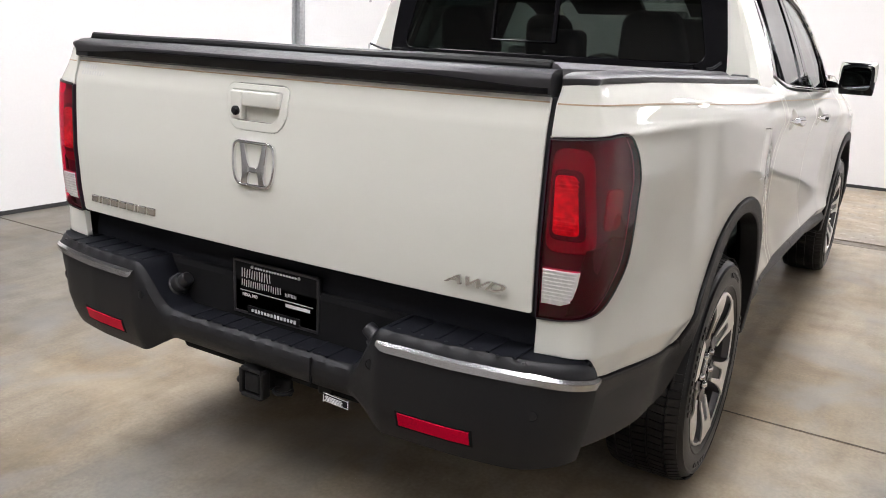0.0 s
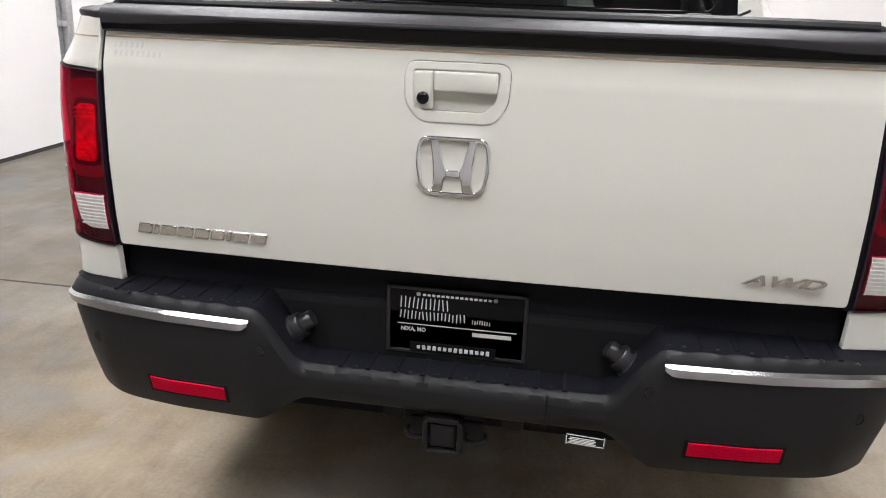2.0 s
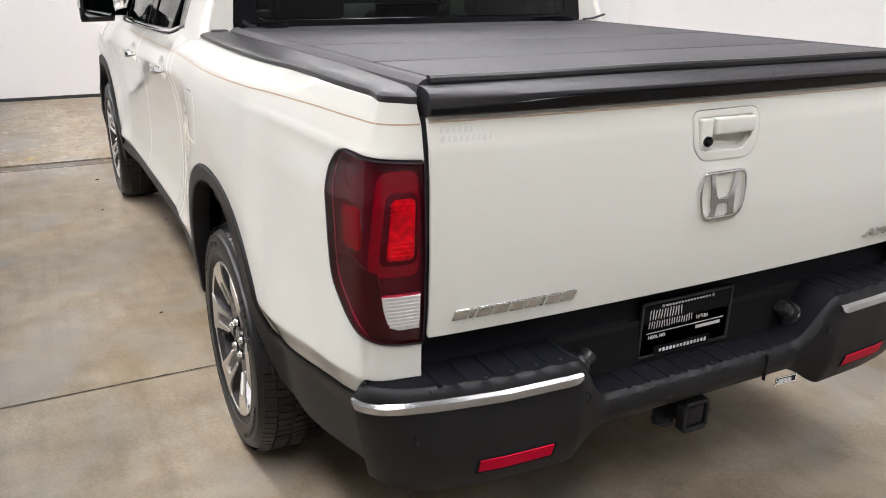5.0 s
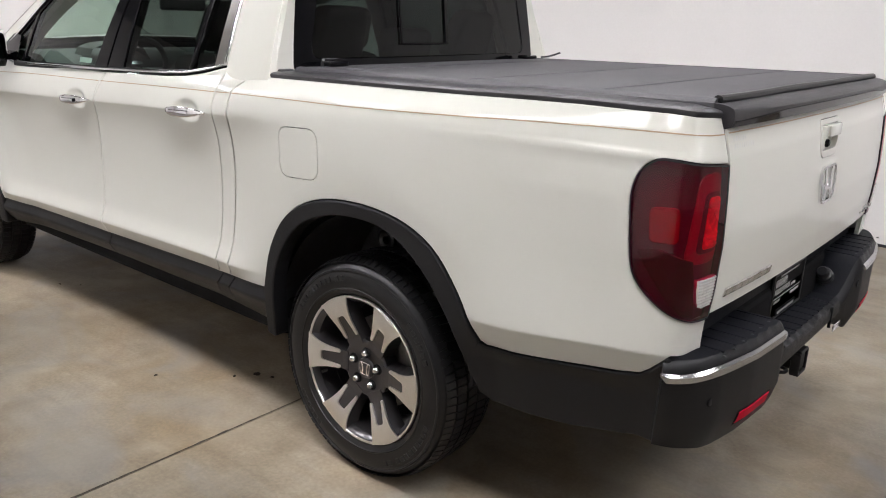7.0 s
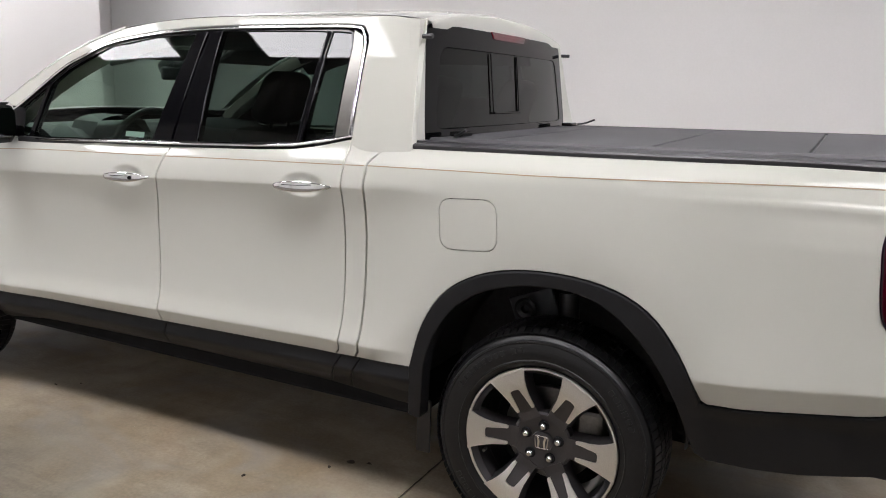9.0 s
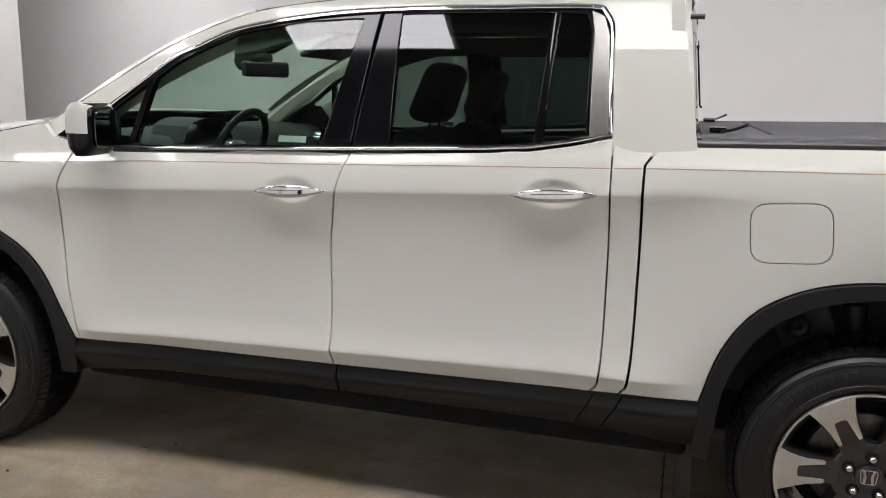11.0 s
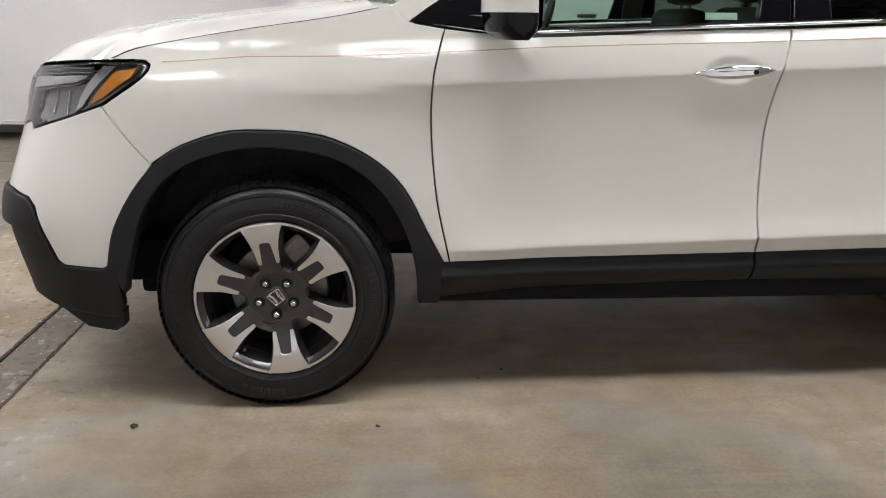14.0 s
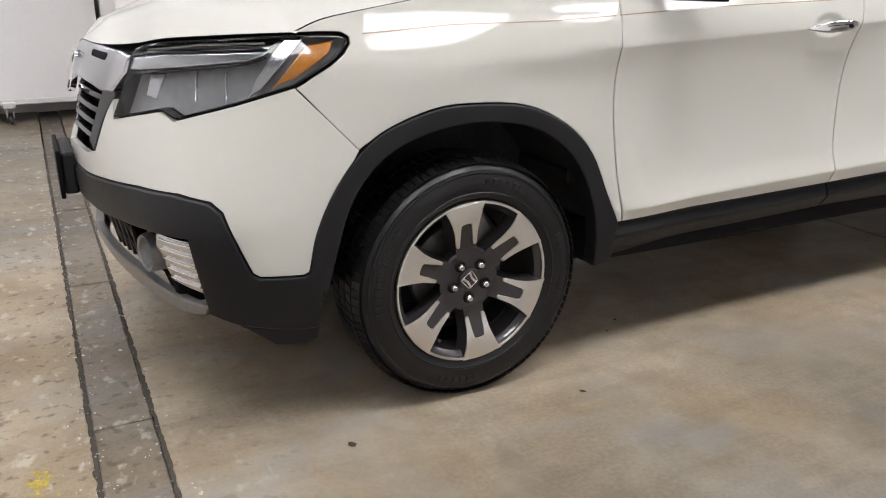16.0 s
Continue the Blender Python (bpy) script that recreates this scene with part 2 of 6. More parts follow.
def skin(name, surface, poly, mat, parent, side=1, holes=(), res=.035, gap=.0025, edge=.003, depth=.018, out=0.0, label="", steps=.02, creases=(), fine=()):
    """A panel of a curved skin: a polygon of the surface's two coordinates, with rolled edges and returned flanges. side -1: mirrored."""
    rims = [resampled(list(poly), steps)] + [resampled(list(h), steps) for h in holes]
    if area(rims[0]) < 0:
        rims[0] = rims[0][::-1]
    for i in range(1, len(rims)):
        if area(rims[i]) > 0:
            rims[i] = rims[i][::-1]
    rims = [shrunk(r, gap if i == 0 else gap) if i == 0 else shrunk(r, -gap) for i, r in enumerate(rims)]
    inner = [shrunk(r, edge) if i == 0 else shrunk(r, -edge) for i, r in enumerate(rims)]
    lo, hi = rims[0].min(0), rims[0].max(0)
    gx, gy = np.arange(lo[0], hi[0], res), np.arange(lo[1], hi[1], res * .866)
    grid = np.array([(x + (.5 * res if k % 2 else 0), y) for k, y in enumerate(gy) for x in gx]).reshape(-1, 2)
    if len(creases):
        # rows of points on both sides of each crease, for a crisp fold
        along = np.arange(lo[0], hi[0], res * .45)
        rows = np.concatenate([np.stack([along, line(along) + o], 1) for line in creases for o in (-.014, -.005, .005, .014)])
        far = np.min([np.abs(grid[:, 1] - line(grid[:, 0])) for line in creases], 0) > .014 + .4 * res
        grid = np.concatenate([grid[far], rows])
    for a, b, ra, rb in fine:
        u, v = np.meshgrid(np.arange(a - ra, a + ra, .0075), np.arange(b - rb, b + rb, .0055))
        oval = lambda p, k: np.hypot((p[:, 0] - a) / ra, (p[:, 1] - b) / rb) < k
        dots = np.stack([u.ravel(), v.ravel()], 1)
        grid = np.concatenate([grid[~oval(grid, 1.04)], dots[oval(dots, 1.0)]])
    if len(grid):
        keep = within(grid, inner[0])
        for h in inner[1:]:
            keep &= ~within(grid, h)
        rim_all = np.concatenate(inner)
        grid = grid[keep]
        if len(grid):
            near = np.array([np.min(np.hypot(*(rim_all - g).T)) for g in grid])
            grid = grid[near > (.45 * res if not len(creases) else .004)]
    pts = np.concatenate(inner + ([grid] if len(grid) else []))
    edges, start = [], 0
    for r in inner:
        edges += [(start + i, start + (i + 1) % len(r)) for i in range(len(r))]
        start += len(r)
    v2, _, tris, _, _, _ = geometry.delaunay_2d_cdt([Vector((float(a), float(b))) for a, b in pts], edges, [], 0, 1e-6)
    v2 = np.array([tuple(v) for v in v2])
    tris = np.array([t for t in tris if len(t) == 3])
    mid = v2[tris].mean(1)
    keep = within(mid, inner[0])
    for h in inner[1:]:
        keep &= ~within(mid, h)
    tris = tris[keep]

    def lay(p, o):
        return np.array(surface(p[:, 0], p[:, 1], o))

    def normal(p):
        e = .004
        a, b = p + (e, 0), p - (e, 0)
        c, d = p + (0, e), p - (0, e)
        n = np.cross(lay(c, 0) - lay(d, 0), lay(a, 0) - lay(b, 0))
        return n / np.linalg.norm(n, axis=1)[:, None]

    verts, normals, faces = [lay(v2, out)], [normal(v2)], [tuple(t) for t in tris]
    count = len(v2)
    outward = np.sign(np.mean(normals[0] * (lay(v2, .01) - lay(v2, 0))))
    if outward < 0:
        normals[0] = -normals[0]
    for i, (r, n2) in enumerate(zip(rims, inner)):
        k = len(r)
        nn = normal(n2) * (1 if outward >= 0 else -1)
        flat = lay(n2, out)
        lip, low = lay(r, out - edge * .8), lay(r, out - depth)
        away = lip - flat
        away -= nn * np.sum(away * nn, 1)[:, None]
        away /= np.maximum(np.linalg.norm(away, axis=1), 1e-9)[:, None]
        rings = [(flat, nn), (lip, (nn + away) / np.linalg.norm(nn + away, axis=1)[:, None]), (lip, away), (low, away)]
        for ring, nor in rings:
            verts.append(ring)
            normals.append(nor)
        for a, b in ((0, 1), (2, 3)):
            for j in range(k):
                j2 = (j + 1) % k
                faces.append((count + a * k + j, count + b * k + j, count + b * k + j2, count + a * k + j2))
        count += 4 * k
    verts, normals = np.concatenate(verts), np.concatenate(normals)
    # turn each face to the side of its normals
    fixed = []
    for f in faces:
        a, b, c = verts[f[0]], verts[f[1]], verts[f[2]]
        g = np.cross(b - a, c - a)
        if g @ normals[list(f)].sum(0) < 0:
            f = f[::-1]
        fixed.append(tuple(int(q) for q in f))
    if side < 0:
        verts, normals = verts * (1, -1, 1), normals * (1, -1, 1)
        fixed = [f[::-1] for f in fixed]
    me = bpy.data.meshes.new(name)
    me.from_pydata(verts.tolist(), [], fixed)
    me.shade_smooth()
    me.normals_split_custom_set_from_vertices(normals.tolist())
    return part(name, me, mat, parent, label)


def both(name, surface, poly, mat, parent, **kw):
    return [skin(name, surface, poly, mat, parent, side=d, **kw) for d in (1, -1)]


def mirrored(bm):
    """A mirrored copy of a bmesh, to the other flank."""
    b = bm.copy()
    bmesh.ops.scale(b, vec=(1, -1, 1), verts=b.verts)
    bmesh.ops.reverse_faces(b, faces=b.faces)
    return b


def pair(name, bm, mat, parent, label="", smooth=True):
    other = mirrored(bm)
    return [part(name, bm, mat, parent, label, smooth), part(name, other, mat, parent, label, smooth)]


# ---- the truck's forms ----
from mathutils import geometry

CTRL = [(-1.075, 0), (-1.072, .40), (-1.058, .74), (-1.040, .862), (-.990, .912), (-.88, .938), (-.6, .960), (-.2, .974), (.2, .973),
        (.6, .962), (1.2, .952), (1.8, .95), (2.4, .95), (2.9, .957), (3.3, .962), (3.6, .958), (3.83, .952), (3.96, .915),
        (4.045, .80), (4.105, .6), (4.168, .3), (4.192, 0)]


def chaikin(pts, rounds=4):
    p = np.array(pts, float)
    for _ in range(rounds):
        q = np.empty((2 * len(p) - 2, 2))
        q[0::2], q[1::2] = .75 * p[:-1] + .25 * p[1:], .25 * p[:-1] + .75 * p[1:]
        p = np.concatenate([p[:1], q, p[-1:]])
    return p


PLAN = chaikin(CTRL)
ARC = np.concatenate([[0], np.cumsum(np.hypot(*np.diff(PLAN, axis=0).T))])
ARC += 1.0 - np.interp(1.0, PLAN[:, 0][(ARC > .9) & (ARC < 4.5)], ARC[(ARC > .9) & (ARC < 4.5)])
S_REAR, S_FRONT = ARC[0], ARC[-1]
TAN = np.gradient(PLAN, ARC, axis=0)
TAN /= np.hypot(*TAN.T)[:, None]

NOSE_FROM = 3.25
UPPER = chaikin([(NOSE_FROM, .9615), (3.40, .956), (3.56, .930), (3.70, .892), (3.83, .826), (3.945, .730), (4.040, .60), (4.112, .43), (4.158, .22), (4.180, 0)])
UPPER_ARC = np.concatenate([[0], np.cumsum(np.hypot(*np.diff(UPPER, axis=0).T))])
UPPER_TAN = np.gradient(UPPER, UPPER_ARC, axis=0)


def step(a, b, x):
    t = np.clip((np.asarray(x, float) - a) / (b - a), 0, 1)
    return t * t * (3 - 2 * t)


REAR_Z = [.5, .78, .88, 1.0, 1.10, 1.165, 1.204, 1.214, 1.27, 1.35]
REAR_D = [.03, .016, .005, .0, .004, .008, .0115, .0145, .031, .055]
FRONT_Z = [.2, .45, .60, .72, .85, 1.0, 1.08, 1.2]
FRONT_D = [.10, .04, .0, .0, .015, .05, .085, .16]


def zeta(x, z):
    return z + (np.clip(x, -1.1, 3.4) - 1.6) * (.028 + .017 * np.clip((z - .5) / .6, 0, 1))


def soft_interp(v, xs, ys, w=.012):
    return sum(np.interp(v + w * k, xs, ys) for k in (-1, -.5, 0, .5, 1)) / 5


def smooth_table(nodes, breaks, count=40):
    """A smooth line through (z, depth) nodes, with sharp folds at the breaks."""
    z, d = (np.array(v, float) for v in zip(*nodes))
    slope = np.gradient(d, z)
    zs, ds = [], []
    for i in range(len(z) - 1):
        h, rise = z[i + 1] - z[i], (d[i + 1] - d[i]) / (z[i + 1] - z[i])
        m0, m1 = (2 * rise - slope[i + 1] if i in breaks else slope[i]), (2 * rise - slope[i] if i + 1 in breaks else slope[i + 1])
        t = np.linspace(0, 1, count, endpoint=False)
        zs.append(z[i] + h * t)
        ds.append(d[i] * (2 * t**3 - 3 * t**2 + 1) + h * m0 * (t**3 - 2 * t**2 + t) + d[i + 1] * (3 * t**2 - 2 * t**3) + h * m1 * (t**3 - t**2))
    return np.concatenate(zs + [z[-1:]]), np.concatenate(ds + [d[-1:]])


# the doors' section: a fold under the handles, a hollow, and a fold above the sill
FLANK_Z, FLANK_D = smooth_table([(.20, .120), (.40, .072), (.562, .0), (.585, .0085), (.625, .0215), (.68, .0300), (.75, .0350), (.83, .0362), (.92, .0340), (1.01, .0245), (1.092, .004),
                                 (1.12, .0095), (1.15, .0200), (1.18, .0360), (1.22, .0657), (1.27, .086), (1.32, .098), (1.40, .130)], (2, 10))


HANDLES = ((1.775, 1.088), (.921, 1.124))


def arch(s, z):
    """how near a wheel arch, for the flare of the fenders"""
    r = lambda c: np.hypot((s - c) / 1.0, (z - .40))
    return np.maximum(1 - step(.48, .68, r(0.0)), 1 - step(.48, .68, r(3.17)))


def low_crease(s):
    return np.interp(s, [-.97, -.74, -.50], [.722, .703, .686])


def flare(s, z):
    ridge = lambda r: 1 - step(.61, .90, r) - .50 * (1 - step(.47, .645, r))
    return np.maximum(ridge(np.hypot(s, z - .40)), ridge(np.hypot(s - 3.17, z - .40)))


def inset(s, z):
    s, z = np.asarray(s, float), np.asarray(z, float)
    ze = zeta(s, z)
    side = soft_interp(ze, FLANK_Z, FLANK_D, .003)
    fade = np.maximum(arch(s, z), step(2.75, 3.3, s) * .85)       # creases die out over the fenders
    plain = soft_interp(ze, [.2, .5, .8, 1.1, 1.2, 1.3, 1.4], [.05, .014, .008, .012, .022, .052, .12], .05)
    shoulder = soft_interp(ze, [.2, .5, .8, 1.0, 1.05, 1.08, 1.10, 1.12, 1.14, 1.16, 1.18, 1.20, 1.24, 1.3, 1.4], [.05, .014, .008, .009, .013, .018, .0235, .032, .044, .058, .0735, .089, .115, .14, .19], .010)
    plain = plain + (shoulder - plain) * step(2.75, 3.3, s)
    bed = soft_interp(ze, [.2, .5, .62, .8, 1.0, 1.08, 1.12, 1.14, 1.16, 1.18, 1.20, 1.22, 1.27], [.05, .013, .007, .007, .007, .006, .0085, .0130, .0214, .0344, .0495, .0657, .085], .012)
    bed = bed + (plain - bed) * (1 - step(-.85, -.35, s))
    side = side * (1 - fade) + plain * fade
    under = low_crease(s) - z
    bed = bed + soft_interp(under, [-.40, -.16, 0, .05, .12], [.010, .012, 0, .024, .05], .004) * (1 - step(-.52, -.38, s))
    side = side + (bed - side) * (1 - step(.10, .75, s)) - .015 * flare(s, z)
    top = np.interp(s, [-1.15, -1.1, -.684, .01, .57], [1.292, 1.299, 1.300, 1.284, 1.270])
    ahead = soft_interp(top - z, [-.03, 0, .038, .046, .16], [.068, .034, .006, .001, .0], .004)   # the bed's rounded upper edge
    behind = soft_interp(top - z, [-.03, 0, .040, .090, .098, .125, .17, .2], [.090, .062, .036, .013, .0045, .0085, .0035, .0], .003)
    side = side + (ahead + (behind - ahead) * (1 - step(-.86, -.12, s))) * (1 - step(.66, .80, s))
    rear = soft_interp(z, REAR_Z, REAR_D, .004)
    front = soft_interp(z, FRONT_Z, FRONT_D, .04)
    wr, wf = 1 - step(-1.12, -.92, s), step(3.62, 4.15, s)
    bowl = lambda a, b: np.hypot((s - a) / .098, (z - b) / .046)   # behind the door handles
    dent = sum(.015 * (1 - step(.35, 1.0, bowl(a, b))) for a, b in HANDLES)
    corner = .013 * np.exp(-((s + 1.035) / .055) ** 2) * (1 - step(1.16, 1.27, z))
    return side * (1 - wr) * (1 - wf) + rear * wr + front * wf + dent - corner


def body(s, z, out=0.0):
    """A place on the body's skin: s runs along the plan's outline (s = x along the side), z is the height."""
    s, z = np.asarray(s, float), np.asarray(z, float)
    d = out - inset(s, z)
    x, y = np.interp(s, ARC, PLAN[:, 0]), np.interp(s, ARC, PLAN[:, 1])
    tx, ty = np.interp(s, ARC, TAN[:, 0]), np.interp(s, ARC, TAN[:, 1])
    # above the bumper the front corners are rounder
    w = step(.60, .98, z) * (s > NOSE_FROM)
    a = np.clip((s - NOSE_FROM) / (S_FRONT - NOSE_FROM), 0, 1) * UPPER_ARC[-1]
    x, y = x + w * (np.interp(a, UPPER_ARC, UPPER[:, 0]) - x), y + w * (np.interp(a, UPPER_ARC, UPPER[:, 1]) - y)
    tx, ty = tx + w * (np.interp(a, UPPER_ARC, UPPER_TAN[:, 0]) - tx), ty + w * (np.interp(a, UPPER_ARC, UPPER_TAN[:, 1]) - ty)
    n = np.hypot(tx, ty)
    return np.stack([x - d * ty / n, y + d * tx / n, z + 0 * x], -1)


def cabin(x, z, out=0.0):
    """A place on the greenhouse's side."""
    x, z = np.asarray(x, float), np.asarray(z, float)
    y = .900 - .36 * (z - 1.22) - .25 * np.maximum(z - 1.30, 0) ** 2 - .035 * np.maximum(x - 1.5, 0) ** 2 - .03 * np.maximum(1.0 - x, 0) ** 2
    return np.stack([x, y + out, z + 0 * x], -1)


def bed_crease(s):
    return np.interp(s, [-1.15, -1.1, -.684, .01, .57], [1.292, 1.299, 1.300, 1.284, 1.270]) - .095


def bed_shoulder(s):
    return bed_crease(s) + .053


def fold(level):
    """The height of a crease of the flank at s: zeta is constant along it."""
    def line(s):
        z = np.full(np.shape(s), level, float)
        for _ in range(6):
            z = z + level - zeta(s, z)
        return z
    return line

# ---- the room ----
X0, X1, Y0, Y1, TOP = -7.6, 7.2, -3.62, 4.12, 3.6


def structure(name, bm, mat, label, smooth=False):
    return tagged(part(name, bm, mat, None, "", smooth), label, name.split("_")[0], "", "structure")


def slab_bm(x0, x1, y0, y1, z0=-.12, z1=0.0, bevel=.006):
    return box((x1 - x0, y1 - y0, z1 - z0), ((x0 + x1) / 2, (y0 + y1) / 2, (z0 + z1) / 2), bevel, 2)


def concrete(name, light, dark, gloss):
    """Old polished concrete: broad stains, mottling, fine specks and scratches, with a worn sealer."""
    m = bpy.data.materials.new(name)
    m.use_nodes = True
    n, l, p = m.node_tree.nodes, m.node_tree.links, m.node_tree.nodes["Principled BSDF"]
    geo = n.new("ShaderNodeNewGeometry")

    def noise_tex(scale, detail, stretch=(1, 1, 1), distort=0.0):
        mp = n.new("ShaderNodeMapping")
        mp.inputs["Scale"].default_value = stretch
        l.new(geo.outputs["Position"], mp.inputs["Vector"])
        t = n.new("ShaderNodeTexNoise")
        t.inputs["Scale"].default_value, t.inputs["Detail"].default_value, t.inputs["Distortion"].default_value = scale, detail, distort
        l.new(mp.outputs[0], t.inputs["Vector"])
        return t.outputs[0]

    def ramp(src, a, b, lo=0.0, hi=1.0):
        r = n.new("ShaderNodeMapRange")
        r.inputs[1].default_value, r.inputs[2].default_value, r.inputs[3].default_value, r.inputs[4].default_value = a, b, lo, hi
        l.new(src, r.inputs[0])
        return r.outputs[0]

    def mix(fac, a, b):
        x = n.new("ShaderNodeMix")
        x.data_type = "RGBA"
        l.new(fac, x.inputs["Factor"])
        for sock, v in ((x.inputs["A"], a), (x.inputs["B"], b)):
            if isinstance(v, tuple):
                sock.default_value = (*v, 1)
            else:
                l.new(v, sock)
        return x.outputs["Result"]

    big = ramp(noise_tex(.7, 3), .30, .70)
    mid = ramp(noise_tex(1.9, 4), .34, .74)
    small = ramp(noise_tex(9, 8), .25, .80)
    fine = ramp(noise_tex(70, 4), .32, .70)
    specks = ramp(noise_tex(190, 2), .70, .76)
    pale = ramp(noise_tex(1.2, 4, (.6, 1.3, 1)), .40, .78)
    rough = ramp(noise_tex(3.2, 6), .2, .8)
    brown = tuple(c * k for c, k in zip(dark, (1.30, 1.08, .70)))
    col = mix(big, dark, light)
    col = mix(ramp(mid, 0, 1, 0, .80), col, brown)
    col = mix(ramp(pale, 0, 1, 0, .60), col, tuple(c * k for c, k in zip(light, (1.22, 1.24, 1.25))))
    col = mix(ramp(small, 0, 1, 0, .44), col, tuple(c * .80 for c in dark))
    col = mix(ramp(fine, 0, 1, 0, .32), col, tuple(c * .6 for c in dark))
    col = mix(ramp(specks, 0, 1, 0, .40), col, tuple(min(.7, c * 1.5) for c in light))
    scuffs = ramp(noise_tex(5, 8, (.35, 2.6, 1)), .50, .72)
    col = mix(ramp(scuffs, 0, 1, 0, .30), col, tuple(c * .62 for c in dark))
    chalk = ramp(noise_tex(3.4, 8, (1.6, .7, 1)), .50, .78)
    col = mix(ramp(chalk, 0, 1, 0, .22), col, tuple(c * k for c, k in zip(light, (1.12, 1.16, 1.22))))
    cloud = ramp(noise_tex(2.4, 9, (1, 1.25, 1), .7), .47, .66)
    col = mix(ramp(cloud, 0, 1, 0, .26), col, tuple(c * k for c, k in zip(light, (1.10, 1.10, 1.08))))
    blots = ramp(noise_tex(3.7, 10, (1.2, .9, 1), .5), .55, .70)
    col = mix(ramp(blots, 0, 1, 0, .42), col, tuple(c * k for c, k in zip(dark, (.92, .88, .84))))
    rust = ramp(noise_tex(1.5, 7, (1, 1, 1), .4), .60, .74)
    col = mix(ramp(rust, 0, 1, 0, .30), col, tuple(c * k for c, k in zip(dark, (1.45, 1.02, .74))))
    ash = ramp(noise_tex(1.7, 6, (1, 1.2, 1), .8), .50, .66)
    col = mix(ramp(ash, 0, 1, 0, .50), col, tuple(c * k for c, k in zip(light, (.58, .66, .82))))
    # greyer, darker tint to the left and right; at the rear it paints shade
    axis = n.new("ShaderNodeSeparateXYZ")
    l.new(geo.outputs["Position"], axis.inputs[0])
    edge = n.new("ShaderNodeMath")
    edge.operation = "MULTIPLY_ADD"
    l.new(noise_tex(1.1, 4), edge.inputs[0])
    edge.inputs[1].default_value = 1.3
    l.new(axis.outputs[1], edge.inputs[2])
    # darker towards the rear: shade round the bumper, put into the concrete's colour
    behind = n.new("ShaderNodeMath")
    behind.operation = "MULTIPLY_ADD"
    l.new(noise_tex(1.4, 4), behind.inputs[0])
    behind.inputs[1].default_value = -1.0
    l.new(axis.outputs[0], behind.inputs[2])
    dim_left_rear = n.new("ShaderNodeMath")
    dim_left_rear.operation = "MAXIMUM"
    l.new(ramp(edge.outputs[0], 1.75, 2.6, 0, .95), dim_left_rear.inputs[0])
    l.new(ramp(behind.outputs[0], -1.1, -1.8, 0, .80), dim_left_rear.inputs[1])
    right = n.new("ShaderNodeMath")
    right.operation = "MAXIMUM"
    l.new(dim_left_rear.outputs[0], right.inputs[0])
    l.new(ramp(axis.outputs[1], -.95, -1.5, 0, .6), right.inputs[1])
    dim_mask = right.outputs[0]
    # the darkening tint, multiplied in by the mask
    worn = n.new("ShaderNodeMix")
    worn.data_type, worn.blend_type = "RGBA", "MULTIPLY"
    l.new(dim_mask, worn.inputs["Factor"])
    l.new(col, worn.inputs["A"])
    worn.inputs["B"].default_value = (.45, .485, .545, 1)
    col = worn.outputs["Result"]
    # pale flakes of old paint and mortar by the drain
    near = ramp(axis.outputs[0], 3.6, 4.3)
    flakes = n.new("ShaderNodeMath")
    flakes.operation = "MULTIPLY"
    l.new(near, flakes.inputs[0])
    l.new(ramp(noise_tex(17, 5, (1.0, .6, 1)), .60, .68, 0, .55), flakes.inputs[1])
    col = mix(flakes.outputs[0], col, (.58, .54, .46))
    pits = n.new("ShaderNodeMath")
    pits.operation = "MULTIPLY"
    l.new(near, pits.inputs[0])
    l.new(ramp(noise_tex(23, 6), .58, .66, 0, .6), pits.inputs[1])
    col = mix(pits.outputs[0], col, tuple(c * .5 for c in dark))
    l.new(col, p.inputs["Base Color"])
    l.new(ramp(rough, 0, 1, gloss, gloss + .17), p.inputs["Roughness"])
    p.inputs["Specular IOR Level"].default_value = .09
    b = n.new("ShaderNodeBump")
    b.inputs["Strength"].default_value, b.inputs["Distance"].default_value = .14, .003
    l.new(noise_tex(34, 7), b.inputs["Height"])
    l.new(b.outputs[0], p.inputs["Normal"])
    return m


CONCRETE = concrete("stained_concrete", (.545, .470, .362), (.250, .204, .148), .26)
DRAINCON = concrete("worn_drain_concrete", (.34, .30, .25), (.165, .142, .115), .5)

floor = tagged(part("floor", box((X1 - X0 + 3.2, 13.4, .05), ((X0 + X1 + 2) / 2, 1.0, -.150)), BASE), "stained grey-brown polished concrete garage floor in slabs", "floor", "", "structure")
JOINT, D1, D2 = .548, 4.092, 4.268
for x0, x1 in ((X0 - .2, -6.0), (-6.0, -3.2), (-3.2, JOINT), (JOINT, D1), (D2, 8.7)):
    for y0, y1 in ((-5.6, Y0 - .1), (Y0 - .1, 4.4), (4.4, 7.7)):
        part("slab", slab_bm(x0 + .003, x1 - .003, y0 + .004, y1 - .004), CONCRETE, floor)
for y in np.arange(-5.6, 4.3, 1.25):
    part("drain_cover", slab_bm(D1 + .006, D2 - .006, y + .002, y + 1.248, z1=-.005), DRAINCON, floor)

